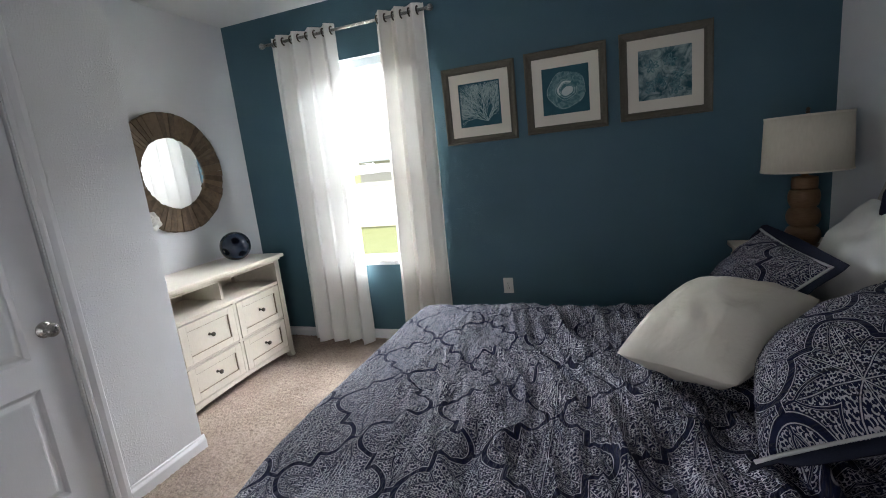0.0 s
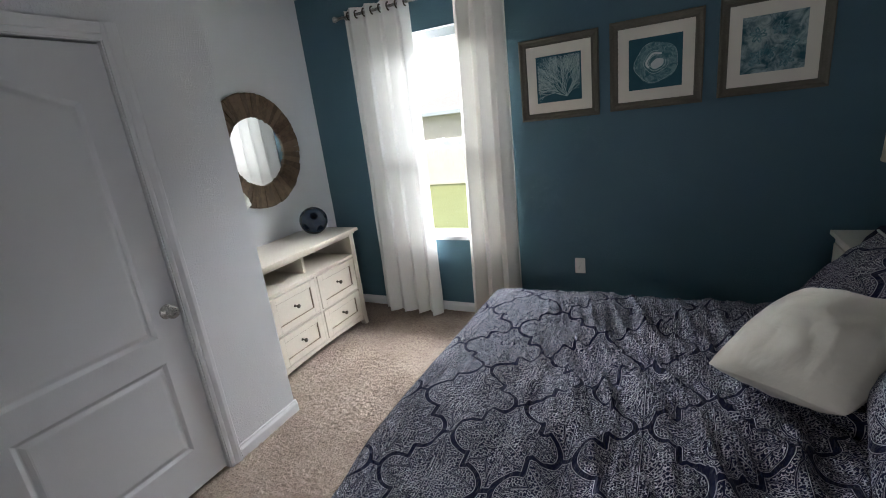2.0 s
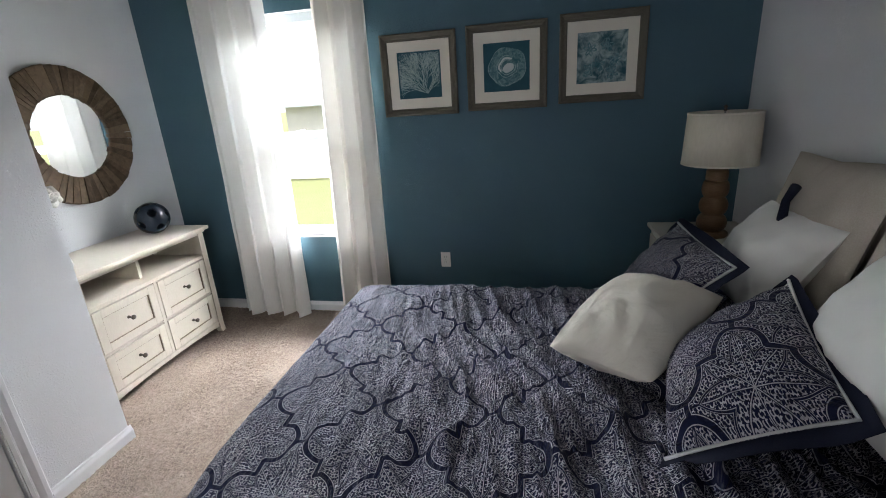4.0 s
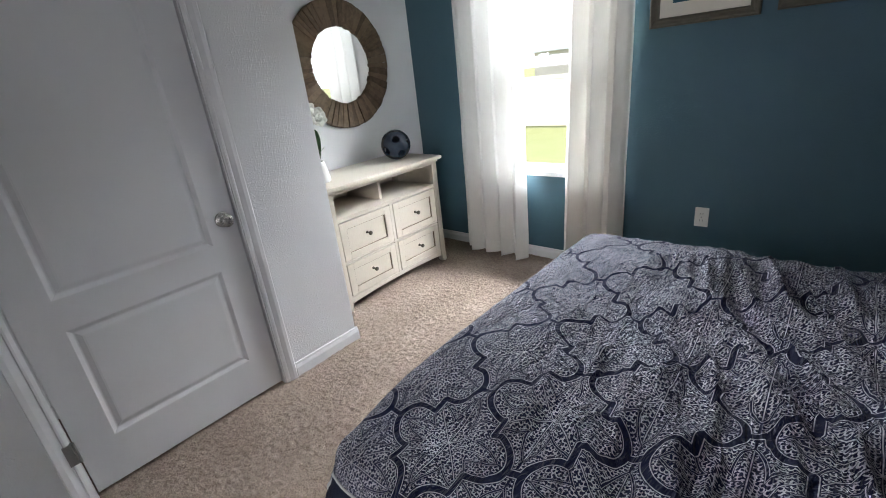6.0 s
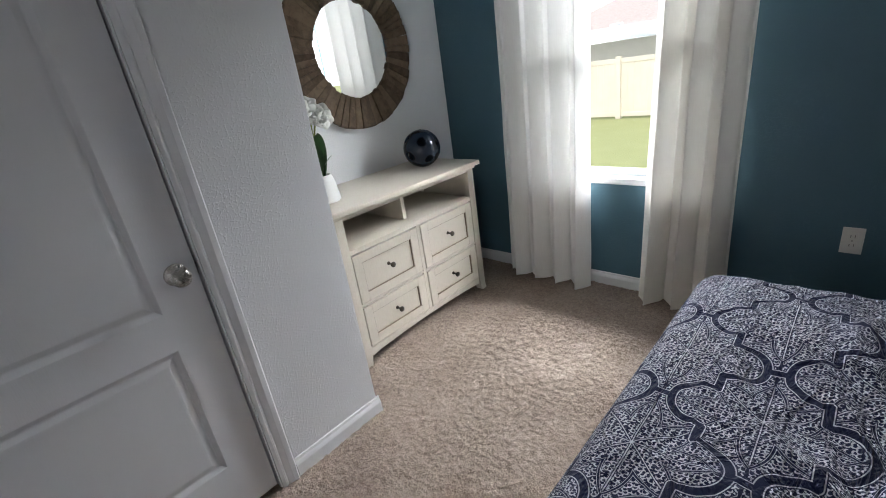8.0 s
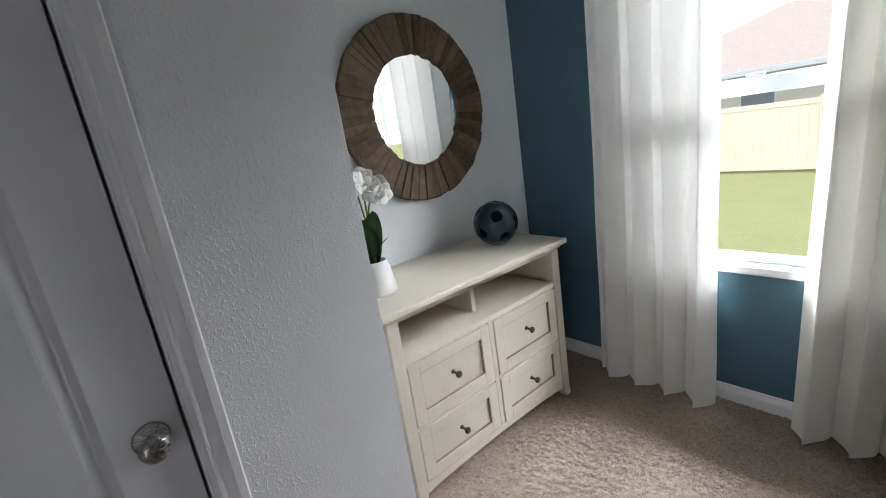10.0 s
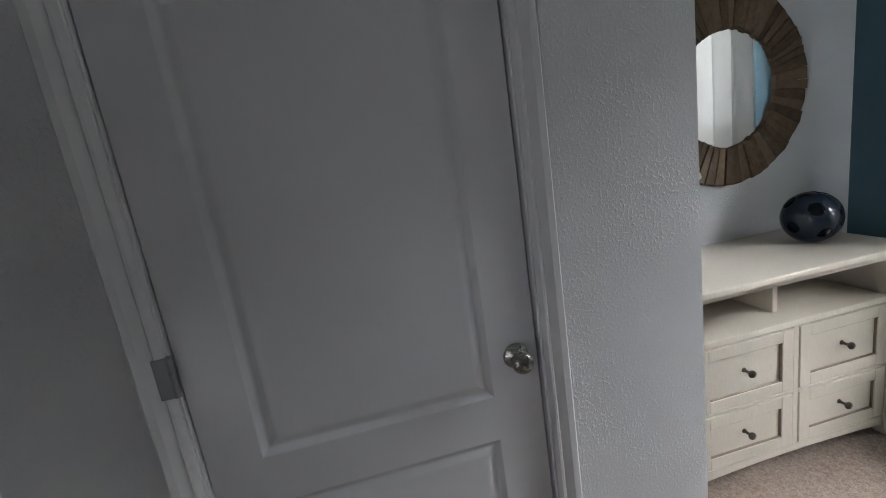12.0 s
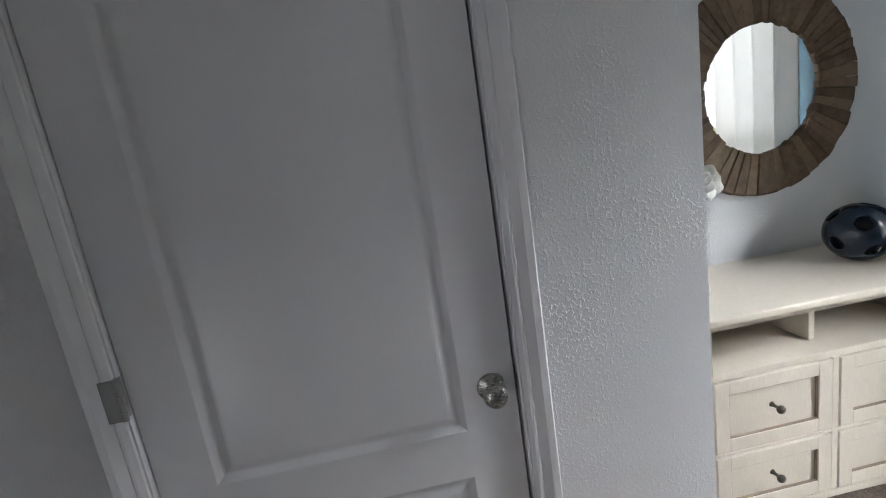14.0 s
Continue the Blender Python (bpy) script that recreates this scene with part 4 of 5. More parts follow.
# ---- dresser ----
def dresser():
    y0, y1 = 2.020, 3.012
    xf, xb = -2.187, XL + 0.016
    t = thing("dresser", (0, 0, 0), "antiqued cream media dresser with four drawers and open shelf", "dresser")
    top = 0.835
    part("top", boxes(((xb - 0.004, y0 - 0.032, top - 0.026), (xf + 0.032, y1 + 0.036, top)), bevel=0.005, segs=2), furniture_cream, t)
    part("cove", boxes(((xb, y0 - 0.010, top - 0.042), (xf + 0.012, y1 + 0.012, top - 0.0265)), bevel=0.004), furniture_cream, t)
    post = 0.048

    def leg(ya, yb, x0, x1, out):
        bm = bmesh.new()
        rows = []
        for z, flare, slim in ((0.0, 0.006, 0.010), (0.04, 0.001, 0.006), (0.10, 0.0, 0.0), (top - 0.043, 0.0, 0.0)):
            a, b = ya + (slim if out > 0 else 0), yb - (slim if out < 0 else 0)
            sy = out * flare
            rows.append([bm.verts.new(p) for p in ((x0, a + sy, z), (x1 + flare * 0.8, a + sy, z), (x1 + flare * 0.8, b + sy, z), (x0, b + sy, z))])
        for p, q in zip(rows, rows[1:]):
            for i in range(4):
                bm.faces.new((p[i], p[(i + 1) % 4], q[(i + 1) % 4], q[i]))
        bm.faces.new(rows[0][::-1])
        bm.faces.new(rows[-1])
        return bm

    part("leg", leg(y0, y0 + post, xf - 0.045, xf, -1), furniture_cream, t)
    part("leg", leg(y1 - post, y1, xf - 0.045, xf, 1), furniture_cream, t)
    part("leg", leg(y0, y0 + post, xb, xb + 0.045, -1), furniture_cream, t)
    part("leg", leg(y1 - post, y1, xb, xb + 0.045, 1), furniture_cream, t)
    for ya in (y0 + 0.006, y1 - 0.018):
        part("side_panel", boxes(((xb + 0.045, ya, 0.07), (xf - 0.045, ya + 0.012, top - 0.043))), furniture_cream, t)
    yi0, yi1 = y0 + post, y1 - post
    ym = (yi0 + yi1) / 2
    xi = xf - 0.004
    part("back_panel", boxes(((xb + 0.002, y0 + 0.02, 0.07), (xb + 0.010, y1 - 0.02, top - 0.043))), furniture_cream, t)
    part("shelf", boxes(((xb + 0.011, yi0 + 0.001, 0.606), (xi, yi1 - 0.001, 0.630)), bevel=0.002), furniture_cream, t)
    part("rail", boxes(((xf - 0.03, yi0 + 0.001, top - 0.056), (xi, yi1 - 0.001, top - 0.043)), bevel=0.001), furniture_cream, t)
    part("divider", boxes(((xb + 0.011, ym - 0.011, 0.631), (xi - 0.090, ym + 0.011, top - 0.057))), furniture_cream, t)
    part("rail", boxes(((xf - 0.03, yi0 + 0.001, 0.330), (xi, yi1 - 0.001, 0.340)), bevel=0.001), furniture_cream, t)
    part("stile", boxes(((xf - 0.03, ym - 0.012, 0.100), (xi - 0.0005, ym + 0.012, 0.605)), bevel=0.001), furniture_cream, t)
    # apron, cut in a shallow arch
    bm = bmesh.new()
    n = 24
    fr, bk = [], []
    for i in range(n + 1):
        u = i / n
        yy = yi0 + 0.001 + (yi1 - yi0 - 0.002) * u
        zb = 0.052 + 0.020 * math.sin(math.pi * u) ** 0.6
        for lst, x in ((fr, xi), (bk, xf - 0.03)):
            lst.append((bm.verts.new((x, yy, zb)), bm.verts.new((x, yy, 0.099))))
    for i in range(n):
        bm.faces.new((fr[i][0], fr[i + 1][0], fr[i + 1][1], fr[i][1]))
        bm.faces.new((bk[i + 1][0], bk[i][0], bk[i][1], bk[i + 1][1]))
        bm.faces.new((fr[i + 1][0], fr[i][0], bk[i][0], bk[i + 1][0]))
        bm.faces.new((fr[i][1], fr[i + 1][1], bk[i + 1][1], bk[i][1]))
    part("apron", bm, furniture_cream, t)
    part("inner_case", boxes(((xb + 0.011, yi0 + 0.001, 0.080), (xf - 0.045, yi1 - 0.001, 0.095))), furniture_cream, t)
    # drawers: frame, recessed panel, glazed groove and knob
    fronts = [(yi0 + 0.006, ym - 0.016), (ym + 0.016, yi1 - 0.005)]
    for za, zb in ((0.342, 0.603), (0.101, 0.328)):
        for ya, yb in fronts:
            b = 0.050
            x = xf - 0.001
            d = part("drawer", boxes(((xb + 0.03, ya + 0.006, za + 0.006), (x - 0.013, yb - 0.006, zb - 0.006))), furniture_cream, t)
            part("drawer_frame", boxes(((x - 0.018, ya, za + 0.003), (x, ya + b, zb - 0.004)), ((x - 0.018, yb - b, za + 0.003), (x, yb, zb - 0.004)),
                                       ((x - 0.018, ya + b, za + 0.003), (x, yb - b, za + b)), ((x - 0.018, ya + b, zb - b), (x, yb - b, zb - 0.004)), bevel=0.0012), furniture_cream, d)
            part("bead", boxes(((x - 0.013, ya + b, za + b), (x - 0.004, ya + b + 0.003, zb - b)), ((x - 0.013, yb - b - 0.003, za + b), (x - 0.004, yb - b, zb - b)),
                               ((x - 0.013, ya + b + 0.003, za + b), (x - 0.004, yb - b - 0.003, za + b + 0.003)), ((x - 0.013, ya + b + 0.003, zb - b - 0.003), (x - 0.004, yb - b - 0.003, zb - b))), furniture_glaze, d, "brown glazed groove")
            k = lathe([(0.010, 0), (0.008, 0.003), (0.0055, 0.010), (0.0060, 0.024), (0.0125, 0.030), (0.0150, 0.036), (0.0125, 0.042), (0.001, 0.0445)], 20)
            bmesh.ops.transform(k, matrix=pose(x - 0.013, (ya + yb) / 2, (za + zb) / 2 + 0.006, 0, 90, 0), verts=k.verts)
            part("knob", k, bronze, d, "dark bronze round knob", True)


dresser()


def ball():
    """Hollow ceramic ball pierced by round holes."""
    t = thing("ceramic_ball", (-2.415, 2.850, 0.835), "glossy navy ceramic ball pierced with round holes", "ornament")
    r = 0.108
    bm = bmesh.new()
    bmesh.ops.create_icosphere(bm, subdivisions=5, radius=r)
    phi = (1 + 5 ** 0.5) / 2
    dirs = []
    for s1 in (-1, 1):
        for s2 in (-1, 1):
            dirs += [Vector((0, s1, s2 * phi)), Vector((s1, s2 * phi, 0)), Vector((s2 * phi, 0, s1))]
    turn = Euler((0.5, 0.25, 0.7)).to_matrix()
    dirs = [turn @ d.normalized() for d in dirs]
    gone = [f for f in bm.faces if max(f.calc_center_median().normalized().dot(d) for d in dirs) > math.cos(0.25)]
    bmesh.ops.delete(bm, geom=gone, context="FACES")
    bmesh.ops.smooth_vert(bm, verts=[v for v in bm.verts if v.is_boundary], factor=0.5, use_axis_x=True, use_axis_y=True, use_axis_z=True)
    inner = bmesh.ops.duplicate(bm, geom=list(bm.faces))
    fs = [g for g in inner["geom"] if isinstance(g, bmesh.types.BMFace)]
    for v in [g for g in inner["geom"] if isinstance(g, bmesh.types.BMVert)]:
        v.co *= 0.90
    bmesh.ops.reverse_faces(bm, faces=fs)
    loops = [e for e in bm.edges if e.is_boundary]
    pairs = inner["vert_map"]
    for e in loops:
        a, b = e.verts
        if a in pairs and b in pairs and a.co.length > 0.100:
            qa, qb = pairs[a], pairs[b]
            try:
                bm.faces.new((a, b, qb, qa))
            except ValueError:
                pass
    bmesh.ops.recalc_face_normals(bm, faces=bm.faces)
    bmesh.ops.translate(bm, vec=(0, 0, r - 0.003), verts=bm.verts)
    part("shell", bm, navy_glaze, t, smooth=True)


ball()


def orchid():
    t = thing("potted_orchid", (-2.395, 2.140, 0.835), "white silk orchid with dark leaves in a small white pot", "plant")
    t.matrix_world = pose(-2.395, 2.140, 0.835) @ Matrix.Diagonal((1.2, 1.2, 1.12, 1.0))
    part("pot", lathe([(0.055, 0), (0.060, 0.004), (0.058, 0.03), (0.048, 0.088), (0.041, 0.114), (0.038, 0.116), (0.035, 0.112), (0.038, 0.098), (0.001, 0.097)], 40), pot_white, t, "matt white tapered pot", True)
    rnd = random.Random(9)

    def leaf(ang, length, width, rise, lean):
        rows = []
        for i in range(9):
            s = i / 8
            r = 0.008 + lean * length * s ** 1.6
            z = 0.095 + rise * length * (s - 0.25 * s * s)
            w = width * math.sin(math.pi * min(1, 0.06 + s * 0.94)) ** 0.7 * (1 - 0.25 * s)
            c, sn = math.cos(ang), math.sin(ang)
            rows.append([(c * r - sn * w * k, sn * r + c * w * k, z + (abs(k) * 0.25) * w) for k in (-1, -0.5, 0, 0.5, 1)])
        bm = bmesh.new()
        vs = [[bm.verts.new(p) for p in row] for row in rows]
        for p, q in zip(vs, vs[1:]):
            for i in range(4):
                bm.faces.new((p[i], p[i + 1], q[i + 1], q[i]))
        bmesh.ops.solidify(bm, geom=bm.faces[:], thickness=0.0018)
        part("leaf", bm, leaf_green, t, "dark green strap leaf", True)

    leaf(-0.9, 0.26, 0.042, 0.95, 0.20)
    leaf(0.0, 0.27, 0.044, 0.98, 0.16)
    leaf(0.9, 0.15, 0.026, 0.85, 0.35)
    leaf(2.4, 0.16, 0.024, 0.8, 0.6)
    leaf(-2.0, 0.15, 0.022, 0.7, 0.7)
    for k in range(3):
        sway = [(0.012 * math.cos(k * 2.1) + 0.03 * s * s * (k - 0.4), 0.010 * math.sin(k * 2.1) + (-0.02 + 0.04 * k * 0.4) * s * s, 0.092 + 0.31 * s * (1 - 0.12 * k)) for s in [i / 8 for i in range(9)]]
        part("stem", tube(sway, 0.0032, 7), stem_green, t, "pale green stem", True)
    spots = [(0.02, 0.00, 0.400), (0.045, -0.03, 0.390), (0.05, 0.015, 0.350), (0.00, 0.025, 0.375), (0.055, 0.038, 0.340), (0.02, -0.06, 0.42), (0.035, -0.06, 0.36), (0.03, 0.045, 0.365)]
    for x, y, z in spots:
        bm = bmesh.new()
        for k in range(5):
            a = 2 * math.pi * k / 5 + rnd.random() * 0.4
            grid = []
            for i in range(5):
                s = i / 4
                row = []
                for j in (-1, 0, 1):
                    w = 0.023 * math.sin(math.pi * (0.08 + 0.86 * s)) * j
                    row.append(bm.verts.new((0.008 * s * s - 0.012 * (1 - abs(j)) * s * (1 - s) + rnd.uniform(-0.001, 0.001), (s * 0.040) * math.cos(a) - w * math.sin(a), (s * 0.040) * math.sin(a) + w * math.cos(a))))
                grid.append(row)
            for p, q in zip(grid, grid[1:]):
                for j in range(2):
                    bm.faces.new((p[j], p[j + 1], q[j + 1], q[j]))
        bmesh.ops.transform(bm, matrix=pose(x, y, z, rnd.uniform(-30, 30), rnd.uniform(-40, 20), rnd.uniform(-70, 40)), verts=bm.verts)
        bmesh.ops.solidify(bm, geom=bm.faces[:], thickness=0.0009)
        part("flower", bm, petal_white, t, "white silk orchid flower", True)


orchid()

# ---- bed ----
BX0, BX1, BY0, BY1, BZ = -0.785, 1.33, 1.045, 2.590, 0.583


def pillow(parent, name, corners, thick, material, wrinkle=0.006, seed=1.0, n=36, pinch=0.07, blunt=0.05, shift=(0.0, 0.0)):
    """A stuffed cushion spanning four corners (going round), swelling to both sides."""
    c = [Vector(p) for p in corners]
    up = ((c[1] - c[0]).cross(c[3] - c[0])).normalized()
    lu, lv = (c[1] - c[0]).length, (c[3] - c[0]).length
    verts, faces, uvs = [], [], []
    for side in (1, -1):
        base = len(verts)
        for j in range(n + 1):
            for i in range(n + 1):
                u, v = 2 * i / n - 1, 2 * j / n - 1
                tuck = 1 - blunt * (u * v) ** 4
                uu = u * (1 - pinch * (1 - v * v) * abs(u)) * tuck
                vv = v * (1 - pinch * (1 - u * u) * abs(v)) * tuck
                s, t = (uu + 1) / 2, (vv + 1) / 2
                p = c[0] * (1 - s) * (1 - t) + c[1] * s * (1 - t) + c[2] * s * t + c[3] * (1 - s) * t
                hgt = thick / 2 * max(0.0, (1 - abs(u) ** 2.1)) ** 0.62 * max(0.0, (1 - abs(v) ** 2.1)) ** 0.62
                edge = (1 - u * u) * (1 - v * v)
                hgt += wrinkle * noise.noise((u * 3.1 + seed, v * 3.4, side * 2.0)) * min(1.0, 3 * edge)
                hgt += wrinkle * 0.8 * noise.noise((u * 9 + seed, v * 2.2, side * 5.0)) * min(1.0, 4 * edge) * abs(v)
                verts.append(p + up * hgt * side)
                uvs.append((s * lu + shift[0], t * lv + shift[1]))
        for j in range(n):
            for i in range(n):
                q = [base + j * (n + 1) + i, base + j * (n + 1) + i + 1, base + (j + 1) * (n + 1) + i + 1, base + (j + 1) * (n + 1) + i]
                faces.append(q if side == 1 else q[::-1])
    me = bpy.data.meshes.new(name)
    me.from_pydata([tuple(v) for v in verts], [], faces)
    layer = me.uv_layers.new(name="cloth")
    flat = np.array(uvs)
    layer.data.foreach_set("uv", flat[np.array(faces).ravel()].ravel())
    me.materials.append(material.m)
    me.shade_smooth()
    ob = new(name, me)
    ob.parent = parent
    return ob, c, up


def rim_path(c, pinch, grow, n=14, sides=(1, 1, 1, 1)):
    """The pinched outline of a cushion, grown outwards."""
    mid = (c[0] + c[1] + c[2] + c[3]) / 4
    pts = []
    for k in range(4):
        a, b = c[k], c[(k + 1) % 4]
        inward = (mid - (a + b) / 2)
        for i in range(n):
            s = i / n
            w = 2 * s - 1
            p = a * (1 - s) + b * s + inward * (pinch * (1 - w * w))
            g = sides[k] if s > 0.15 else (sides[k] + sides[k - 1]) / 2
            pts.append(p + (p - mid).normalized() * (grow * g if grow > 0 else grow))
    return pts


def sham(corners, thick, label, seed, flange=0.038, shift=(4.0, 3.85)):
    t = thing("pillow_sham", tuple(sum((Vector(p) for p in corners), Vector()) / 4), label, "pillow", "printed shams on the bed")
    base = t.matrix_world.translation.copy()
    local = [Vector(p) - base for p in corners]
    cover, c, up = pillow(t, "cover", local, thick, bed_print, 0.010, seed, pinch=0.05, shift=shift)
    inner, outer = rim_path(c, 0.05, -0.004), rim_path(c, 0.05, flange, sides=(0.15, 1.2, 1.2, 0.15))
    bm = bmesh.new()
    n = len(inner)
    for sgn, lift in ((1, 0.003), (-1, -0.003)):
        a = [bm.verts.new(p + up * lift) for p in inner]
        m = [bm.verts.new((p + q) / 2 + up * (lift + 0.008 * noise.noise((i * 0.35, seed, 0)))) for i, (p, q) in enumerate(zip(inner, outer))]
        b = [bm.verts.new(q + up * (lift * 0.4 + 0.020 * noise.noise((i * 0.22, seed, 3)))) for i, q in enumerate(outer)]
        for p, q in ((a, m), (m, b)):
            for i in range(n):
                bm.faces.new((p[i], p[(i + 1) % n], q[(i + 1) % n], q[i]) if sgn > 0 else (q[i], q[(i + 1) % n], p[(i + 1) % n], p[i]))
    part("flange", bm, navy_cloth, t, "navy fabric border", True)
    line = [p + up * 0.006 for p in rim_path(c, 0.05, -0.006)][14:43]
    part("piping", tube(line, 0.0055, 6), piping_cloth, t, "pale grey piping", True)
    return t


def bed():
    t = thing("bed", (0, 0, 0), "low upholstered bed on wooden legs under a printed comforter", "bed")
    part("box_spring", boxes(((BX0 + 0.03, BY0 + 0.01, 0.14), (BX1, BY1 - 0.01, 0.34)), bevel=0.03, segs=3), beige_cloth, t)
    part("mattress", boxes(((BX0 + 0.07, BY0 + 0.06, 0.345), (BX1, BY1 - 0.06, 0.47)), bevel=0.055, segs=4), white_cloth, t)
    for x in (BX0 + 0.10, BX1 - 0.12):
        for y in (BY0 + 0.08, BY1 - 0.08):
            part("leg", lathe([(0.022, 0), (0.034, 0.13), (0.034, 0.139)], 16), lamp_wood, t).matrix_basis = pose(x, y, 0)
    # padded headboard with a gently bowed top
    bm = bmesh.new()
    n = 30
    rows = []
    for i in range(n + 1):
        u = i / n
        y = BY0 - 0.03 + (BY1 - BY0 + 0.06) * u
        zt = 1.20 + 0.085 * math.sin(math.pi * u) ** 0.7
        rows.append([bm.verts.new((x, y, z)) for x, z in ((1.408, 0.10), (1.408, zt - 0.01), (1.395, zt), (1.370, zt), (1.352, zt - 0.02), (1.348, zt - 0.10), (1.348, 0.10))])
    for p, q in zip(rows, rows[1:]):
        for k in range(6):
            bm.faces.new((p[k], q[k], q[k + 1], p[k + 1]))
    bm.faces.new(rows[0])
    bm.faces.new(rows[-1][::-1])
    bmesh.ops.recalc_face_normals(bm, faces=bm.faces)
    part("headboard", bm, beige_cloth, t, "beige linen headboard", True)


bed()


def comforter():
    t = thing("comforter", (0, 0, 0), "rumpled navy and white trellis-print comforter draped over the bed", "comforter")
    R = 0.095
    drop, hem = 0.285, 0.38
    near, brim = 0.165, 0.26                    # it hangs less on the side by the door

    def height(x, y):
        """Puffs and rumples of the top."""
        sk = x + 0.30 * (y - 1.8)
        amp = 0.40 + 0.75 * min(1.0, max(0.0, (x + 0.60) / 0.55))
        fold = 0.0
        for k, (fx, fy, a) in enumerate(((4.6, 1.3, 0.026), (9.5, 2.3, 0.041), (17.0, 3.8, 0.024), (36.0, 12.0, 0.006))):
            v = noise.noise((sk * fx + 0.35 * math.sin(y * 6 + k), y * fy + 0.4 * math.sin(x * 4), 3.7 * k))
            fold += a * (max(0.0, 1 - 2.2 * abs(v)) ** 1.5 - 0.35) if k < 3 else a * v
        big = 0.020 * noise.noise((x * 1.7, y * 1.7, 9.0)) - 0.035 * math.exp(-((x - 0.15) ** 2 + (y - 2.05) ** 2) / 0.25)
        s = min(1.0, max(0.0, (y - 2.1) / 0.4))
        big += 0.028 * s * s * (3 - 2 * s)
        big -= 0.090 * math.exp(-((x - BX0) ** 2 + (y - BY0) ** 2) / 0.12)
        fine = 0.0035 * noise.noise((x * 34, y * 20, 1.0))
        return amp * fold + big + fine * amp

    def place(px, py):
        x, y, z = lay(px, py)
        pull = math.exp(-(max(0.0, py - BY0 + 0.02) / 0.16) ** 2) * min(1.0, max(0.0, (BX0 + 0.45 - px) / 0.45))
        return (x + 0.034 * pull, y + 0.012 * pull, z)

    def lay(px, py):
        ex = min(max(px, BX0), 99)
        ey = min(max(py, BY0), BY1)
        ox, oy = px - ex, py - ey
        d = (abs(ox) ** 3 + abs(oy) ** 3) ** (1 / 3)
        inside = min(1.0, max(0.0, min(px - BX0, py - BY0, BY1 - py) / 0.25)) if d == 0 else 0.0
        puff = BZ - 0.012 + 0.012 * inside
        h = height(ex, ey) * (0.35 + 0.65 * inside)
        if d == 0:
            return (px, py, puff + h)
        dh = math.hypot(ox, oy)
        dx, dy = ox / dh, oy / dh
        a = min(d / R, math.pi / 2)
        out = R * math.sin(a)
        down = R * (1 - math.cos(a)) + max(0.0, d - R * math.pi / 2)
        hang = max(0.0, d - R * math.pi / 2)
        along = px * abs(dy) + py * abs(dx)
        wave = noise.noise((along * 5.0, 0.3, 2.0)) * 0.10 * hang + noise.noise((along * 13, hang * 3, 7.0)) * 0.04 * hang
        corner = abs(dx * dy) * 2
        out += (0.30 + 0.06 * corner) * hang + wave + corner * 0.06 * math.sin(6 * math.atan2(dy, dx)) * hang
        z = max(0.02 + 0.01 * corner, puff + h * (1 - a / 2) - down * (1 - 0.12 * corner))
        return (ex + dx * out, ey + dy * out, z)

    step = 0.012
    cloth = lambda x, y: (x + 0.17 + 4.0, y - 1.93 + 3.85)
    xs = np.linspace(BX0 - drop, BX1 - 0.02, int((BX1 - BX0 + drop) / step))
    ys = np.linspace(BY0 - near, BY1 + drop, int((BY1 - BY0 + near + drop) / step))
    grid_mesh("cover", xs, ys, place, bed_print, t, uv=cloth)
    # navy border below a line of piping, on the three free sides
    for name, xr, yr in (("border", (BX0 - hem, BX0 - drop), (BY0 - brim, BY1 + hem)), ("border", (BX0 - drop, BX1 - 0.02), (BY0 - brim, BY0 - near)), ("border", (BX0 - drop, BX1 - 0.02), (BY1 + drop, BY1 + hem))):
        nx, ny = max(5, int((xr[1] - xr[0]) / 0.02)), max(5, int((yr[1] - yr[0]) / 0.02))
        grid_mesh(name, np.linspace(*xr, nx), np.linspace(*yr, ny), place, navy_cloth, t, "navy border of the comforter")
    line = [(BX1 - 0.02 - 0.02 * i, BY0 - near) for i in range(int((BX1 - BX0 + drop - 0.02) / 0.02))]
    line += [(BX0 - drop, BY0 - near + 0.02 * i) for i in range(int((BY1 - BY0 + near + drop) / 0.02) + 1)]
    line += [(BX0 - drop + 0.02 * i, BY1 + drop) for i in range(int((BX1 - BX0 + drop - 0.02) / 0.02))]
    part("piping", tube([place(*p) for p in line], 0.0045, 6), piping_cloth, t, "pale grey piping", True)


comforter()

# pillows stacked against the headboard
sham([(0.57, 2.52, 0.655), (0.66, 2.06, 0.665), (0.935, 2.085, 0.900), (0.850, 2.560, 0.955)], 0.17, "navy and white printed sham leaning near the lamp", 2.0)
sham([(0.63, 1.80, 0.655), (0.50, 1.31, 0.650), (0.93, 1.33, 0.800), (1.02, 1.90, 0.930)], 0.27, "navy and white printed sham with navy border", 6.0, shift=(3.77, 3.74))
for k, (ya, yb, lab) in enumerate(((2.60, 1.96, "plump off-white pillow behind the printed sham"), (1.88, 1.18, "plump off-white pillow leaning on the headboard"))):
    cs = [(0.96, ya - 0.06, 0.70), (0.98, yb, 0.70), (1.23, yb + 0.02, 1.08), (1.21, ya - 0.08, 1.08)]
    t = thing("bed_pillow", (1.05, (ya + yb) / 2, 0.9), lab, "pillow", "white pillows at the headboard")
    pillow(t, "cover", [Vector(p) - Vector((1.05, (ya + yb) / 2, 0.9)) for p in cs], 0.22, white_cloth, 0.012, 3.0 + k)
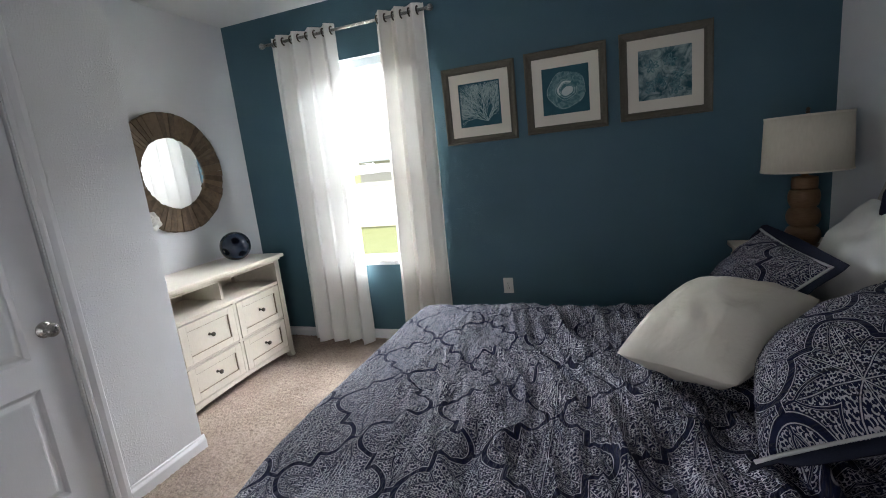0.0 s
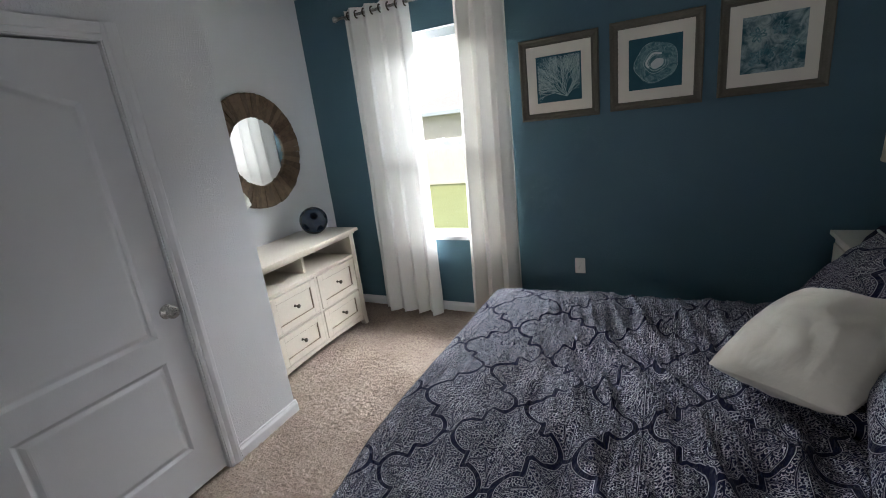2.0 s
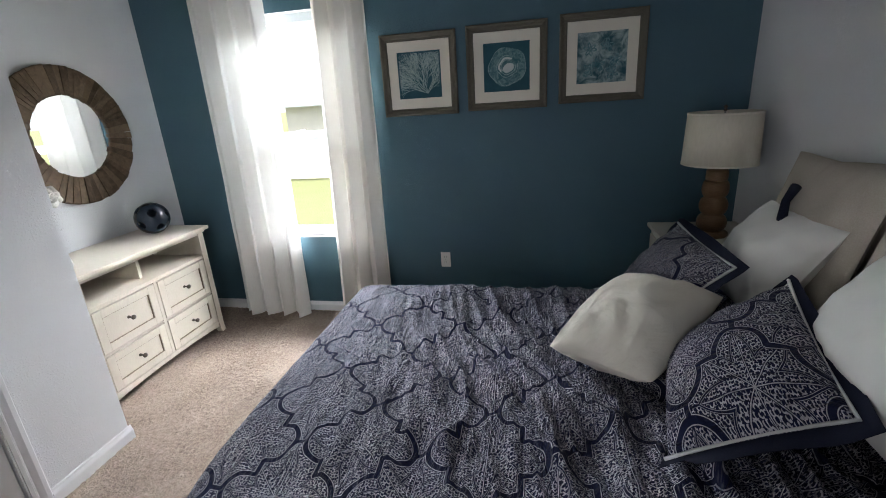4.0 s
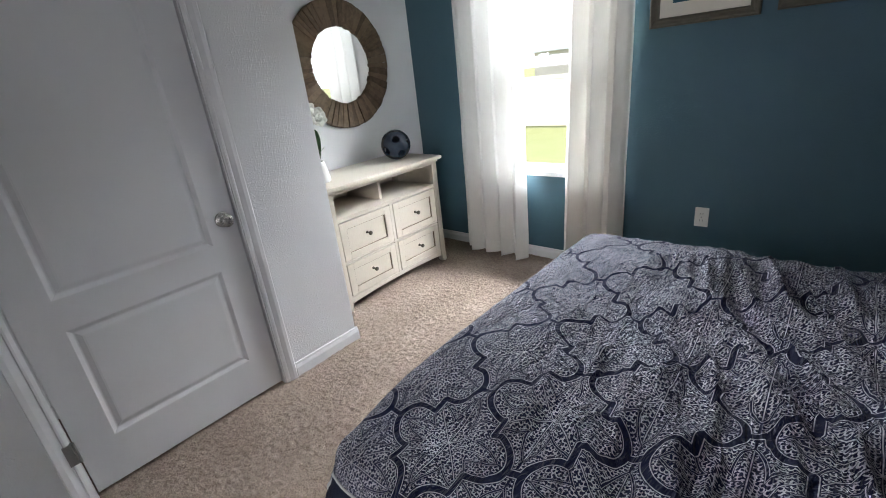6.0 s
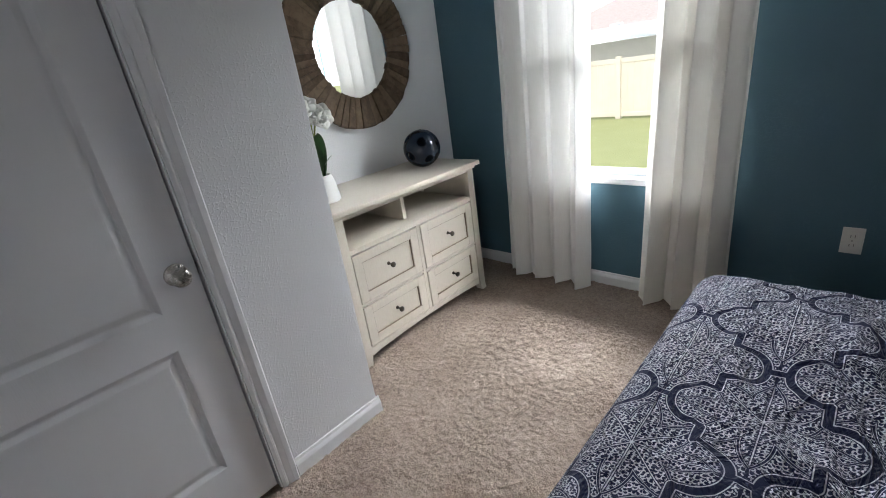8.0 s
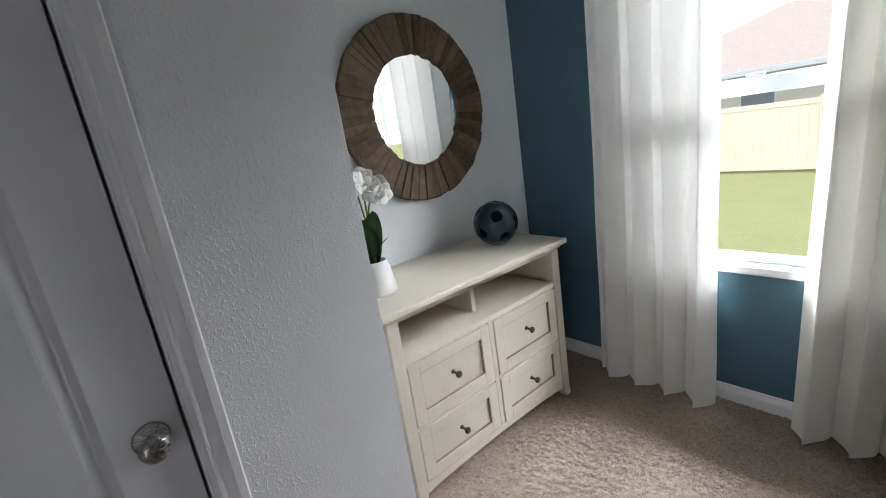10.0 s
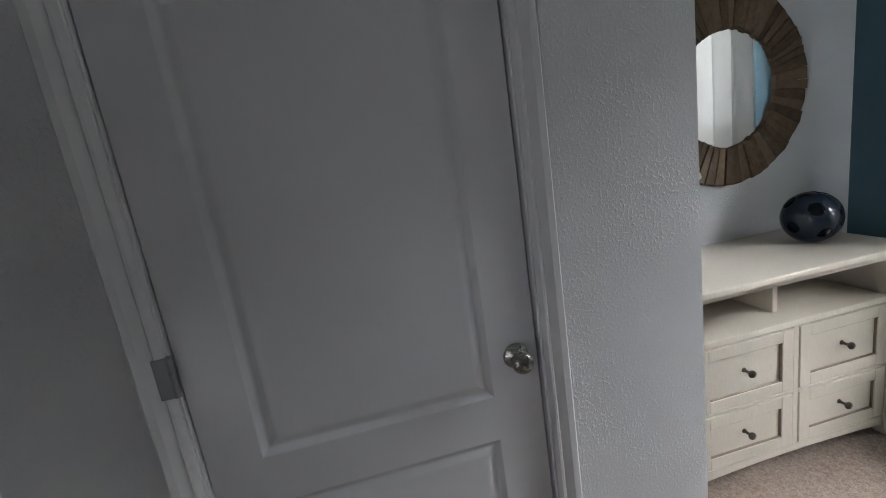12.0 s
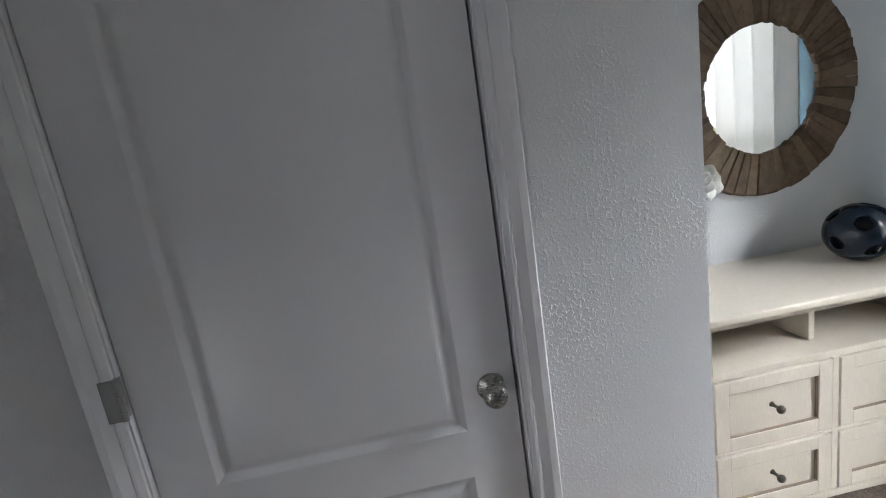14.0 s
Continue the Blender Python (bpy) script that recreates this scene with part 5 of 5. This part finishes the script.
for k, (ya, yb) in enumerate(((2.50, 1.92), (1.86, 1.26))):
    mid = Vector((1.24, (ya + yb) / 2, 1.0))
    cs = [(1.18, ya + 0.06, 0.74), (1.18, yb, 0.74), (1.31, yb, 1.29), (1.31, ya + 0.06, 1.29)]
    t = thing("bolster_pillow", tuple(mid), "beige linen pillow with a navy tie against the headboard", "pillow", "beige pillows at the headboard")
    pillow(t, "cover", [Vector(p) - mid for p in cs], 0.15, beige_cloth, 0.010, 5.0 + k)
    path = [Vector((-0.05, (ya - yb) / 2 - 0.20, 0.17)), Vector((-0.095, (ya - yb) / 2 - 0.235, 0.12)), Vector((-0.115, (ya - yb) / 2 - 0.27, 0.06)), Vector((-0.12, (ya - yb) / 2 - 0.31, 0.02))]
    part("tie", tube(path, [0.020, 0.015, 0.018, 0.024], 10), navy_cloth, t, "navy fabric tie", True)

mid = Vector((0.50, 1.90, 0.74))
cs = [(0.20, 1.84, 0.660), (0.53, 1.58, 0.690), (0.89, 2.01, 0.820), (0.54, 2.30, 0.775)]
t = thing("throw_cushion", tuple(mid), "plump square cream cotton throw cushion on the comforter", "cushion")
pillow(t, "cover", [Vector(p) - mid for p in cs], 0.30, cream_cloth, 0.012, 8.0, 56, 0.075, 0.07)

# ---- bedside ----
def nightstand():
    t = thing("nightstand", (1.14, 3.03, 0), "cream painted nightstand beside the bed", "nightstand")
    part("top", boxes(((-0.252, -0.29, 0.722), (0.268, 0.29, 0.748)), bevel=0.005, segs=2), furniture_cream, t)
    part("body", boxes(((-0.230, -0.265, 0.12), (0.262, 0.265, 0.7215)), bevel=0.004), furniture_cream, t)
    for z0, z1 in ((0.44, 0.69), (0.16, 0.42)):
        d = part("drawer", boxes(((-0.243, -0.235, z0), (-0.2305, 0.235, z1)), bevel=0.003), furniture_cream, t)
        k = lathe([(0.009, 0), (0.006, 0.010), (0.014, 0.020), (0.012, 0.028), (0.001, 0.030)], 18)
        bmesh.ops.transform(k, matrix=pose(-0.243, 0, (z0 + z1) / 2, 0, -90, 0), verts=k.verts)
        part("knob", k, bronze, d, "dark bronze round knob", True)
    for x in (-0.22, 0.235):
        for y in (-0.24, 0.24):
            part("leg", boxes(((x - 0.022, y - 0.022, 0), (x + 0.022, y + 0.022, 0.1195)), bevel=0.003), furniture_cream, t)


nightstand()


def table_lamp():
    t = thing("table_lamp", (1.162, 3.03, 0.748), "turned wooden table lamp with a drum shade, unlit, on the nightstand", "lamp")
    prof = [(0.085, 0), (0.090, 0.006), (0.088, 0.022), (0.074, 0.030)]
    for z, r in ((0.030, 0.078), (0.128, 0.073), (0.226, 0.068), (0.318, 0.056)):
        hgt = 0.096 if z < 0.3 else 0.06
        for i in range(9):
            s = i / 8
            prof.append((0.053 + (r - 0.053) * math.sin(math.pi * s) ** 0.6, z + hgt * s))
    prof += [(0.030, 0.382), (0.014, 0.386), (0.014, 0.40), (0.001, 0.401)]
    part("base", lathe(prof, 40), lamp_wood, t, "turned honey wood base", True)
    part("stem", tube([(0, 0, 0.40), (0, 0, 0.690)], 0.005, 10), nickel, t, smooth=True)
    z0, z1, r0, r1 = 0.412, 0.684, 0.187, 0.178
    part("shade", lathe_open([(r0, z0), (r1, z1)]), shade_cloth, t, "ivory linen drum shade", True)
    part("rim", lathe_open([(r0 + 0.002, z0 - 0.002), (r0 + 0.002, z0 + 0.008)]), shade_cloth, t)
    part("rim", lathe_open([(r1 + 0.002, z1 - 0.008), (r1 + 0.002, z1 + 0.002)]), shade_cloth, t)
    bm = bmesh.new()
    for k in range(3):
        a = k * 2 * math.pi / 3
        tube([(0, 0, 0.675), (r1 * math.cos(a), r1 * math.sin(a), 0.672)], 0.002, 6, bm)
    part("spider", bm, nickel, t)
    part("finial", lathe([(0.008, 0.690), (0.010, 0.696), (0.006, 0.704), (0.011, 0.712), (0.001, 0.722)], 14), bronze, t, smooth=True)


def lathe_open(profile, n=56, thick=0.003):
    """A thin open drum with real thickness."""
    bm = bmesh.new()
    path = list(profile) + [(r - thick, z) for r, z in reversed(profile)]
    rings = [[bm.verts.new((r * math.cos(2 * math.pi * i / n), r * math.sin(2 * math.pi * i / n), z)) for i in range(n)] for r, z in path]
    for p, q in zip(rings, rings[1:] + rings[:1]):
        for i in range(n):
            bm.faces.new((p[i], p[(i + 1) % n], q[(i + 1) % n], q[i]))
    bmesh.ops.recalc_face_normals(bm, faces=bm.faces)
    return bm


table_lamp()

# ---- inside the closet ----
def wire_shelf():
    t = thing("wire_shelf", (XL, 0, 1.70), "white coated wire closet shelf with hanging rail", "shelf")
    y0, y1 = YB + 0.005, YD - T - 0.005
    front = 0.305
    for z in (-0.045, 0.0):
        part("rail", tube([(front, y0, z), (front, y1, z)], 0.0035, 8), wire_white, t)
    part("rail", tube([(0.006, y0, 0), (0.006, y1, 0)], 0.003, 8), wire_white, t)
    n = 56
    for i in range(n + 1):
        y = y0 + 0.01 + (y1 - y0 - 0.02) * i / n
        part("wire", tube([(0.006, y, 0.005), (front, y, 0.005), (front + 0.003, y, 0.0)], 0.0016, 5), wire_white, t)
    for y in (0.42, 0.78, 1.09, 1.40):
        part("clip", boxes(((front - 0.004, y - 0.006, -0.047), (front + 0.006, y + 0.006, 0.003)), bevel=0.001), wire_white, t)
    for y in (0.55, 0.98, 1.32):
        part("brace", tube([(front - 0.01, y, -0.008), (0.004, y, -0.30)], 0.005, 8), wire_white, t)


wire_shelf()


def hanger():
    t = thing("hanger", (XL + 0.30, 0.84, 1.655), "white wooden coat hanger on the closet rail", "hanger", "hangers on the closet rail")
    hook = [(0.0, 0.0, -0.055)] + [(0, 0.018 * math.sin(a), -0.02 + 0.018 * math.cos(a)) for a in [math.pi * (1.0 - 0.22 * i) for i in range(8)]]
    part("hook", tube(hook, 0.0017, 7), nickel, t)
    arm = [(0, 0.20 * s, -0.052 - 0.10 * abs(s) ** 1.3) for s in [i / 8 - 1 for i in range(17)]]
    part("arm", tube(arm, [0.008 + 0.006 * (1 - abs(i / 8 - 1)) for i in range(17)], 8), hanger_wood, t, smooth=True)
    part("bar", tube([(0, -0.185, -0.145), (0, 0.185, -0.145)], 0.0045, 8), hanger_wood, t)
    return t


first = hanger()
for y, rz in ((0.43, 12), (0.87, 24), (1.14, 20), (1.17, 26), (1.42, 80), (1.44, 84)):
    copy_thing(first, pose(XL + 0.30, y, 1.655, 0, 0, rz))
first.matrix_basis = pose(XL + 0.30, 0.84, 1.655, 0, 0, 20)


def carton(y0, y1, label):
    t = thing("storage_carton", (XL + 0.16, (y0 + y1) / 2, 1.709), label, "box", "cartons on the closet shelf")
    w = (y1 - y0) / 2
    part("body", boxes(((-0.145, -w, 0), (0.135, w, 0.36)), bevel=0.003), carton_white, t)
    cu = bpy.data.curves.new("lettering", "FONT")
    cu.body, cu.size, cu.align_x, cu.extrude = "Design Studio", 0.045, "CENTER", 0.0003
    ob = new("lettering", cu)
    cu.materials.append(ink_black.m)
    ob.parent = t
    ob.matrix_basis = pose(0.1365, 0.0, 0.215, 90, 0, 90)
    part("print_bar", boxes(((0.1352, -0.10, 0.180), (0.1360, 0.10, 0.190))), ink_black, t)


carton(0.56, 1.085, "white cardboard carton lettered in black on the wire shelf")
carton(1.115, 1.640, "second white cardboard carton lettered in black")


def bin_box():
    t = thing("storage_bin", (-2.44, 0.34, 0.0), "white file box with a black lid on the closet floor", "box")
    part("body", boxes(((-0.20, -0.14, 0.002), (0.20, 0.12, 0.53)), bevel=0.004), carton_white, t)
    part("lid", boxes(((-0.208, -0.148, 0.5305), (0.208, 0.128, 0.56)), bevel=0.004), carton_black, t, "black cardboard lid")
    part("grip", boxes(((-0.05, 0.1205, 0.40), (0.05, 0.1225, 0.43)), bevel=0.0006), carton_black, t)


bin_box()
